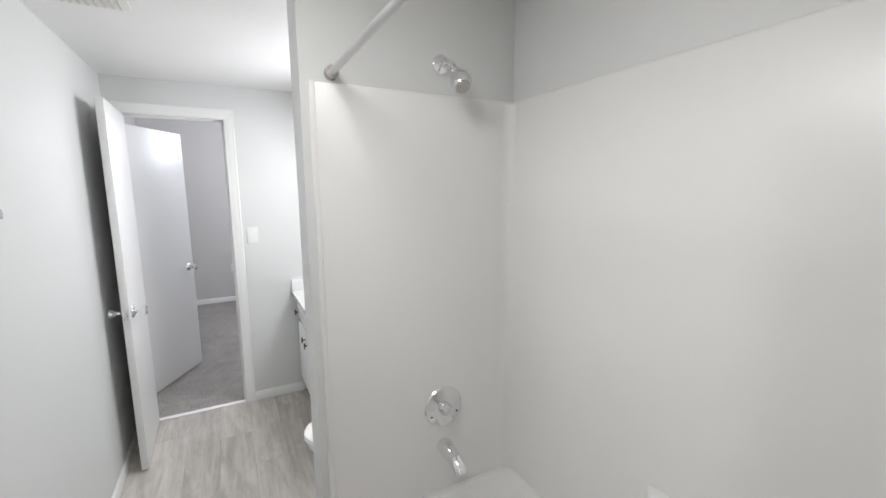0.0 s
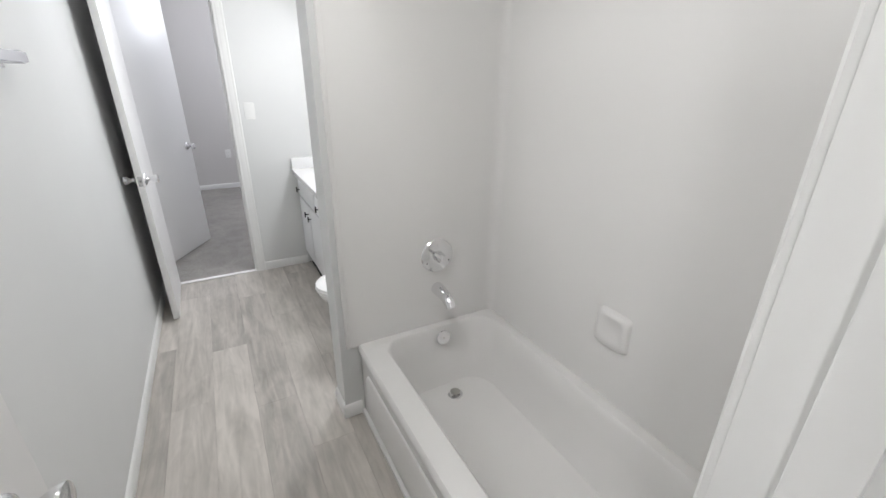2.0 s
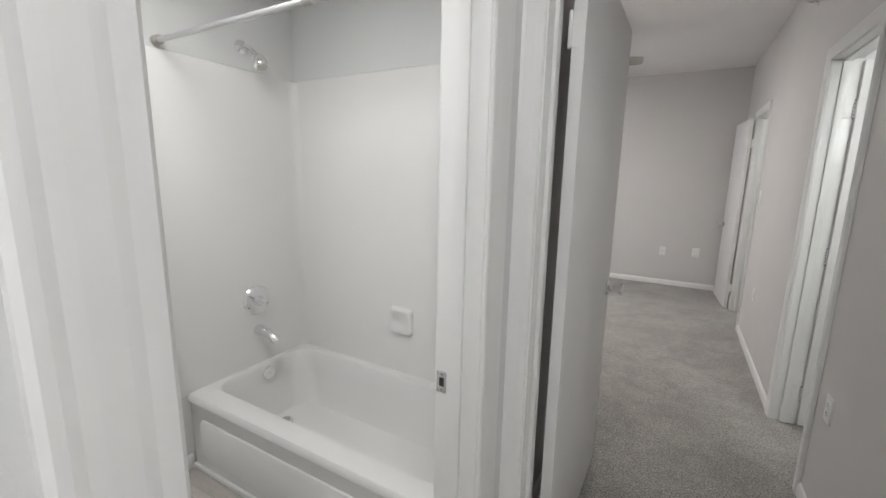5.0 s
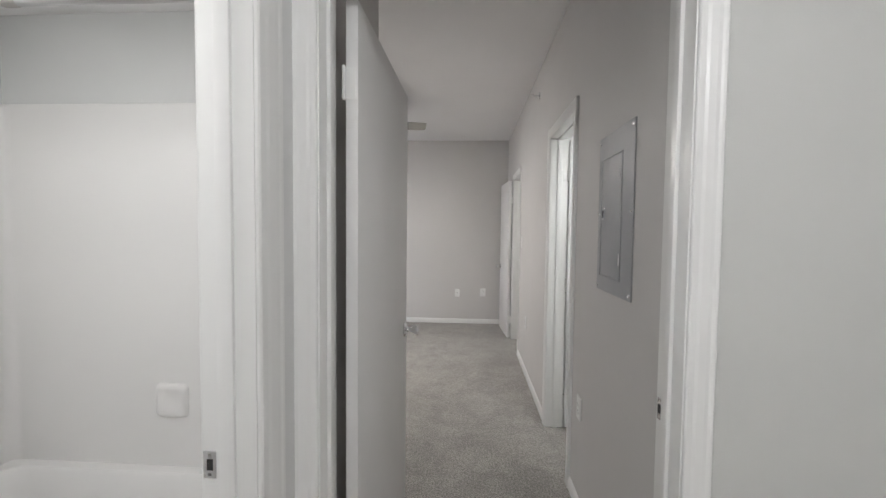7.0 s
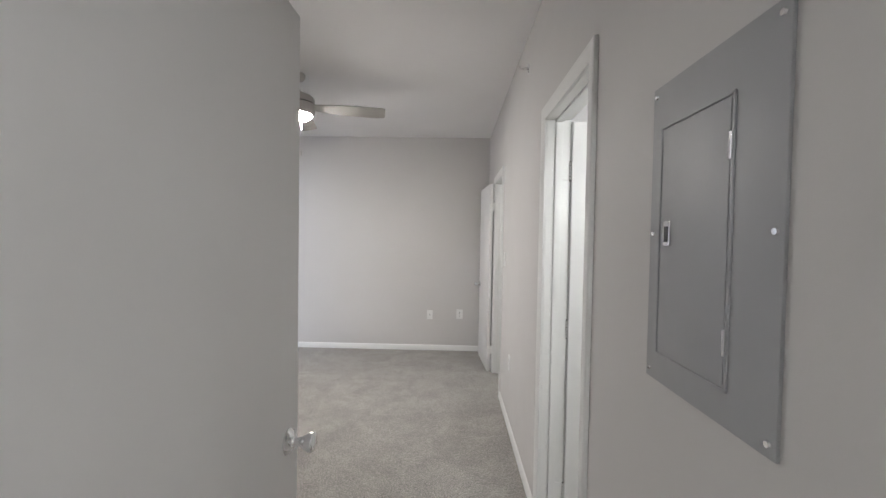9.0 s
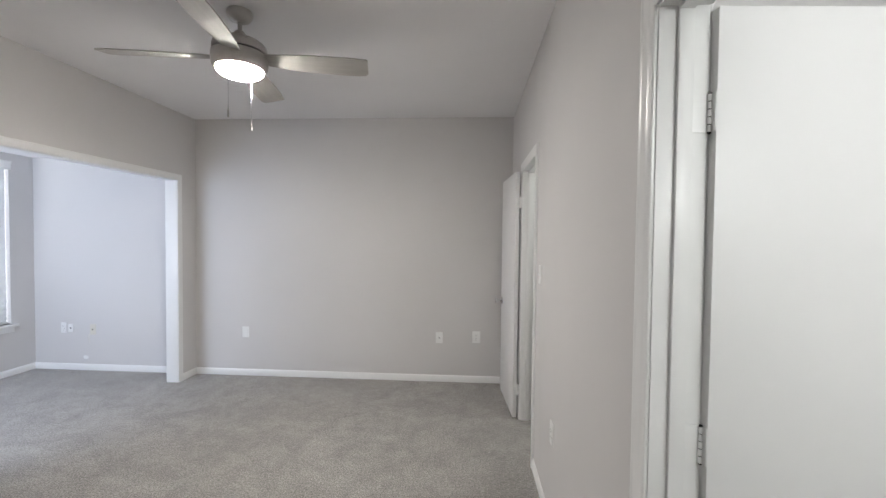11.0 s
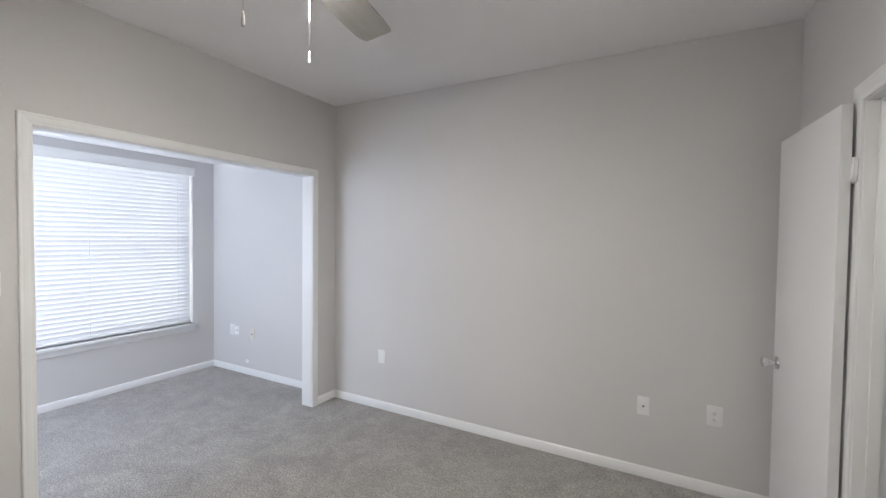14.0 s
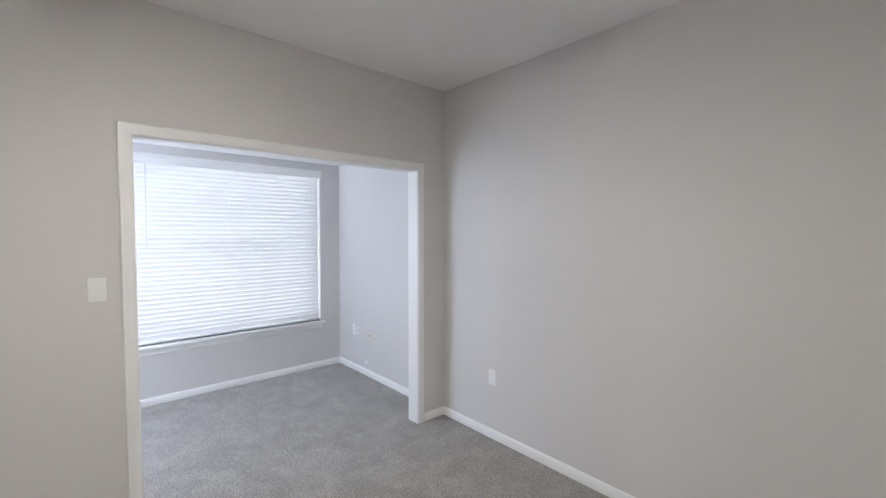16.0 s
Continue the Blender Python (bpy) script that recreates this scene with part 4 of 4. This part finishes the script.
def tub_fittings():
    face = -1.865
    v = tagged(thing("shower_valve", pose(face, 1.148, 0.742)), "chrome shower valve with a single lever on a round plate", "shower valve")
    m = pose(0, 0, 0, 0, 90, 0)
    lathe("valve_plate", ((0.0, 0.0), (0.080, 0.0), (0.081, 0.004), (0.076, 0.010), (0.045, 0.016), (0.030, 0.017), (0.0, 0.017)), m, CHROME, v, seg=40)
    h = lathe("handle_hub", ((0.0, 0.016), (0.026, 0.016), (0.025, 0.03), (0.019, 0.048), (0.017, 0.060), (0.010, 0.065), (0.0, 0.066)), m, CHROME, v)
    tube("lever", ((0.050, 0.0, 0.0), (0.056, -0.018, 0.016), (0.060, -0.038, 0.034)), (0.011, 0.009, 0.007), CHROME, h)
    for y in (-0.055, 0.055):
        lathe("plate_screw", ((0.0, 0.008), (0.0045, 0.009), (0.004, 0.0135), (0.0, 0.014)), Matrix.Translation((0, y, -0.028)) @ m, BLACK, v, seg=10)
    s = tagged(thing("tub_spout", pose(face, 1.150, 0.575)), "short chrome tub spout", "tub spout")
    tube("spout_body", ((-0.001, 0, 0.0), (0.012, 0, 0.0), (0.05, 0, -0.002), (0.095, 0, -0.010), (0.125, 0, -0.024), (0.136, 0, -0.040)), (0.031, 0.031, 0.028, 0.025, 0.0235, 0.021), CHROME, s, seg=24)
    lathe("diverter_knob", ((0.0, 0.0), (0.004, 0.0), (0.004, 0.012), (0.008, 0.014), (0.008, 0.020), (0.0, 0.022)), Matrix.Translation((0.112, 0, 0.006)), CHROME, s, seg=12)
    a = tagged(thing("shower_fixture", pose(-1.875, 1.158, 2.018)), "chrome shower arm with a bell-shaped spray head", "shower")
    lathe("escutcheon", ((0.0, 0.0), (0.034, 0.0), (0.033, 0.005), (0.020, 0.013), (0.0, 0.014)), m, CHROME, a)
    tube("shower_arm", ((0.0, 0, 0.0), (0.03, 0, 0.0), (0.055, 0, -0.004), (0.078, 0, -0.016), (0.108, 0, -0.046)), 0.0105, CHROME, a)
    hm = Matrix.Translation((0.104, 0.0, -0.042)) @ pose(0, 0, 0, 0, 142, 0)
    hd = lathe("head", ((0.0, 0.0), (0.014, 0.0), (0.015, 0.012), (0.020, 0.020), (0.030, 0.038), (0.0345, 0.056), (0.034, 0.072), (0.030, 0.080), (0.0, 0.080)), hm, CHROME, a)
    lathe("spray_face", ((0.0, 0.079), (0.026, 0.079), (0.024, 0.084), (0.0, 0.0845)), hm, NICKEL, hd)
    r = tagged(thing("shower_rod", pose(0, 0.770, 1.945)), "white-chrome telescoping shower curtain rod", "shower rod")
    cx = pose(0, 0, 0, 0, 90, 0)
    lathe("rod", ((0.0, -1.873), (0.0108, -1.873), (0.0108, -0.98), (0.0, -0.98)), cx, ROD, r, seg=20)
    lathe("outer_tube", ((0.0, -0.985), (0.0116, -0.985), (0.0122, -0.98), (0.0122, -0.442), (0.0, -0.442)), cx, ROD, r, seg=20)
    lathe("collar", ((0.0, -1.015), (0.0135, -1.015), (0.0145, -1.008), (0.0145, -0.985), (0.0130, -0.978), (0.0, -0.978)), cx, NICKEL, r, seg=20)
    for x0, x1 in ((-1.8745, -1.845), (-0.467, -0.4375)):
        lathe("end_cap", ((0.0, x0), (0.021, x0), (0.020, x1), (0.0, x1)), cx, NICKEL, r, seg=20)


def vanity():
    X0, X1, Y0, Y1 = -3.798, -2.78, 0.890, 1.472
    c = tagged(thing("vanity_cabinet"), "white vanity cabinet with black bar knobs", "vanity")
    bm = bmesh.new()
    add_box(bm, X0, X1, Y0 + 0.018, Y1, 0.10, 0.782)
    add_box(bm, X0, X1, Y0 + 0.075, Y1, 0.0, 0.10)
    part("carcass", bm, VANITY, c)

    def front(name, a0, a1, b0, b1, knob):
        bm = bmesh.new()
        add_box(bm, a0, a1, Y0, Y0 + 0.018, b0, b1, 0.003)
        f = part(name, bm, VANITY, c, smooth=True)
        e = 0.045 if b1 - b0 > 0.25 else 0.028
        bm = bmesh.new()
        add_loft(bm, [[(x, Y0 + 0.0005, z) for x, z, _ in rounded(a0 + e, a1 - e, b0 + e, b1 - e, 0.003, 0, 2)],
                      [(x, Y0 - 0.004, z) for x, z, _ in rounded(a0 + e + 0.012, a1 - e - 0.012, b0 + e + 0.012, b1 - e - 0.012, 0.003, 0, 2)]])
        part("raised_panel", bm, VANITY, f, smooth=True)
        if knob:
            bm = bmesh.new()
            kx, kz = knob
            add_lathe(bm, ((0.0, 0.0), (0.0045, 0.0), (0.004, 0.022), (0.0, 0.022)), Matrix.Translation((kx, Y0, kz)) @ pose(0, 0, 0, 90), 10)
            add_box(bm, kx - 0.005, kx + 0.005, Y0 - 0.029, Y0 - 0.020, kz - 0.021, kz + 0.021, 0.002)
            part("knob", bm, BLACK, f, "matt black bar knob", smooth=True)

    front("drawer", X0 + 0.015, -3.225, 0.615, 0.765, (-3.72, 0.665))
    front("drawer", -3.20, X1 - 0.015, 0.615, 0.765, (-3.06, 0.675))
    front("door", X0 + 0.015, -3.435, 0.125, 0.595, (-3.475, 0.525))
    front("door", -3.415, X1 - 0.015, 0.125, 0.595, (-3.375, 0.515))
    t = tagged(thing("countertop"), "white cultured marble vanity top with raised splashes", "countertop")
    bm = bmesh.new()
    cx, cy, n = -3.16, 1.14, 28
    out = [bm.verts.new((x, y, 0.818)) for x, y, _ in rounded(X0, X1 + 0.012, 0.857, Y1, 0.006, 0, 6)]
    ring = [bm.verts.new((cx + 0.235 * math.cos(2 * math.pi * (k + 0.5) / n), cy + 0.165 * math.sin(2 * math.pi * (k + 0.5) / n), 0.818)) for k in range(n)]
    for k in range(n):
        bm.faces.new((out[k], out[(k + 1) % n], ring[(k + 1) % n], ring[k]))
    low = [bm.verts.new((v.co.x, v.co.y, 0.783)) for v in out]
    for k in range(n):
        bm.faces.new((out[k], out[(k + 1) % n], low[(k + 1) % n], low[k]))
    prev = ring
    for s, z in ((0.95, 0.808), (0.85, 0.775), (0.6, 0.725), (0.2, 0.705)):
        nx = [bm.verts.new((cx + s * 0.235 * math.cos(2 * math.pi * (k + 0.5) / n), cy + s * 0.165 * math.sin(2 * math.pi * (k + 0.5) / n), z)) for k in range(n)]
        for k in range(n):
            bm.faces.new((prev[k], prev[(k + 1) % n], nx[(k + 1) % n], nx[k]))
        prev = nx
    bm.faces.new(prev)
    part("slab", bm, PORCELAIN, t, smooth=True)
    box("side_splash", X0, X0 + 0.022, 0.860, Y1, 0.818, 0.906, PORCELAIN, t, bevel=0.004)
    box("back_splash", X0 + 0.022, X1 + 0.012, Y1 - 0.022, Y1, 0.818, 0.906, PORCELAIN, t, bevel=0.004)


def toilet(cx, tip):
    t = tagged(thing("toilet"), "white porcelain toilet with the lid closed", "toilet")

    def egg(w, y0, y1, z, n=28):
        pts = []
        for k in range(n):
            a = 2 * math.pi * k / n
            s, c = math.sin(a), math.cos(a)
            yy = (y0 + y1) / 2 - c * (y1 - y0) / 2
            pts.append((cx + w * s * (1 - 0.13 * c), yy, z))
        return pts

    bm = bmesh.new()
    add_loft(bm, [egg(0.105, tip + 0.20, tip + 0.62, 0.0), egg(0.10, tip + 0.21, tip + 0.61, 0.03), egg(0.09, tip + 0.20, tip + 0.58, 0.12), egg(0.115, tip + 0.13, tip + 0.56, 0.22), egg(0.155, tip + 0.045, tip + 0.52, 0.31),
                  egg(0.175, tip + 0.012, tip + 0.50, 0.355), egg(0.18, tip + 0.004, tip + 0.50, 0.378), egg(0.172, tip + 0.012, tip + 0.49, 0.384)])
    part("bowl", bm, PORCELAIN, t, smooth=True)
    bm = bmesh.new()
    add_loft(bm, [egg(0.178, tip, tip + 0.47, 0.386), egg(0.184, tip - 0.004, tip + 0.47, 0.392), egg(0.184, tip - 0.004, tip + 0.47, 0.400), egg(0.180, tip, tip + 0.465, 0.404)])
    part("seat", bm, PORCELAIN, t, smooth=True)
    bm = bmesh.new()
    add_loft(bm, [egg(0.180, tip, tip + 0.46, 0.4055), egg(0.184, tip - 0.003, tip + 0.46, 0.411), egg(0.182, tip, tip + 0.46, 0.418), egg(0.16, tip + 0.02, tip + 0.44, 0.424), egg(0.06, tip + 0.12, tip + 0.33, 0.427)])
    part("lid", bm, PORCELAIN, t, smooth=True)
    bm = bmesh.new()
    add_loft(bm, [rounded(cx - 0.19, cx + 0.19, tip + 0.545, 1.455, 0.04, 0.36), rounded(cx - 0.205, cx + 0.205, tip + 0.535, 1.46, 0.04, 0.60), rounded(cx - 0.21, cx + 0.21, tip + 0.53, 1.46, 0.04, 0.715)])
    part("tank", bm, PORCELAIN, t, smooth=True)
    bm = bmesh.new()
    add_loft(bm, [rounded(cx - 0.22, cx + 0.22, tip + 0.52, 1.465, 0.04, 0.7155), rounded(cx - 0.222, cx + 0.222, tip + 0.518, 1.466, 0.04, 0.74), rounded(cx - 0.21, cx + 0.21, tip + 0.53, 1.455, 0.04, 0.752)])
    part("tank_lid", bm, PORCELAIN, t, smooth=True)


def towel_bar():
    t = tagged(thing("towel_bar", pose(0, -0.162, 1.530)), "short translucent towel bar on chrome brackets", "towel bar")
    box("bar", -2.112, -1.50, 0.050, 0.064, -0.014, 0.014, CLEAR, t, "flat translucent bar", bevel=0.004)
    for x in (-2.085, -1.53):
        b = box("bracket", x - 0.012, x + 0.012, 0.0, 0.060, -0.018, 0.018, CLEAR, t, bevel=0.004)
        box("wall_plate", x - 0.022, x + 0.022, -0.0005, 0.008, -0.03, 0.03, CHROME, b, bevel=0.003)


def bath_vent():
    v = tagged(thing("ceiling_vent", pose(-2.48, 0.06, H_BATH)), "white plastic bathroom exhaust grille", "vent")
    box("frame", -0.13, 0.13, -0.13, 0.13, -0.012, 0.0, PLASTIC, v, bevel=0.004)
    for k in range(9):
        y = -0.10 + k * 0.025
        box("slat", -0.11, 0.11, y - 0.004, y + 0.004, -0.018, -0.011, IVORY, v, bevel=0.001)


bathtub()
surround()
tub_fittings()
vanity()
toilet(-2.46, 0.705)
towel_bar()
bath_vent()
wall_plate("light_switch", "white toggle switch beside the far bathroom door", "light switch", (-3.80, 0.617, 1.262), 90, "switch")
wall_plate("wall_outlet", "white double socket above the vanity", "outlet", (-3.80, 1.082, 1.073), 90, "outlet")
wall_plate("wall_outlet", "white double socket in the second bedroom", "outlet", (-7.05, 0.512, 0.49), 90, "outlet")


# ---- vinyl plank floor, piece by piece ----
def planks():
    fl = tagged(thing("floor_bathroom"), "grey oak-look vinyl plank floor", "vinyl floor", kind="structure")
    width, length, gap = 0.184, 1.22, 0.0003
    shared = {}

    def plank(x0, x1, y0, y1):
        lx, ly = round(x1 - x0, 3), round(y1 - y0, 3)
        if (lx, ly) not in shared:
            bm = bmesh.new()
            a, b, c = lx / 2 - gap, ly / 2 - gap, 0.0005
            lo = [bm.verts.new((sx * a, sy * b, -0.004)) for sx, sy in ((-1, -1), (1, -1), (1, 1), (-1, 1))]
            up = [bm.verts.new((sx * a, sy * b, -c)) for sx, sy in ((-1, -1), (1, -1), (1, 1), (-1, 1))]
            tp = [bm.verts.new((sx * (a - c), sy * (b - c), 0.0)) for sx, sy in ((-1, -1), (1, -1), (1, 1), (-1, 1))]
            for r, s in ((lo, up), (up, tp)):
                for k in range(4):
                    bm.faces.new((r[k], r[(k + 1) % 4], s[(k + 1) % 4], s[k]))
            bm.faces.new(tp)
            ob = part("plank", bm, PLANK, fl)
            shared[(lx, ly)] = ob.data
        else:
            ob = new("plank", shared[(lx, ly)])
            ob.parent = fl
        ob.location = ((x0 + x1) / 2, (y0 + y1) / 2, 0)

    y, row = -0.055 - 13 * width, 0
    starts = (0.15, 0.78, 0.41, 1.05, 0.62, 0.28, 0.93)
    while y < 1.0:
        y0, y1 = max(y, -2.4), min(y + width, 0.93)
        lo, hi = (-3.80, 2.2) if y1 > -0.16 else (BX1, 2.2)
        x = -3.80 - starts[row % 7]
        while x < hi:
            x0, x1 = max(x, lo), min(x + length, hi)
            if x1 - x0 > 0.03 and y1 - y0 > 0.01:
                plank(x0, x1, y0, y1)
            x += length
        y += width
        row += 1


planks()
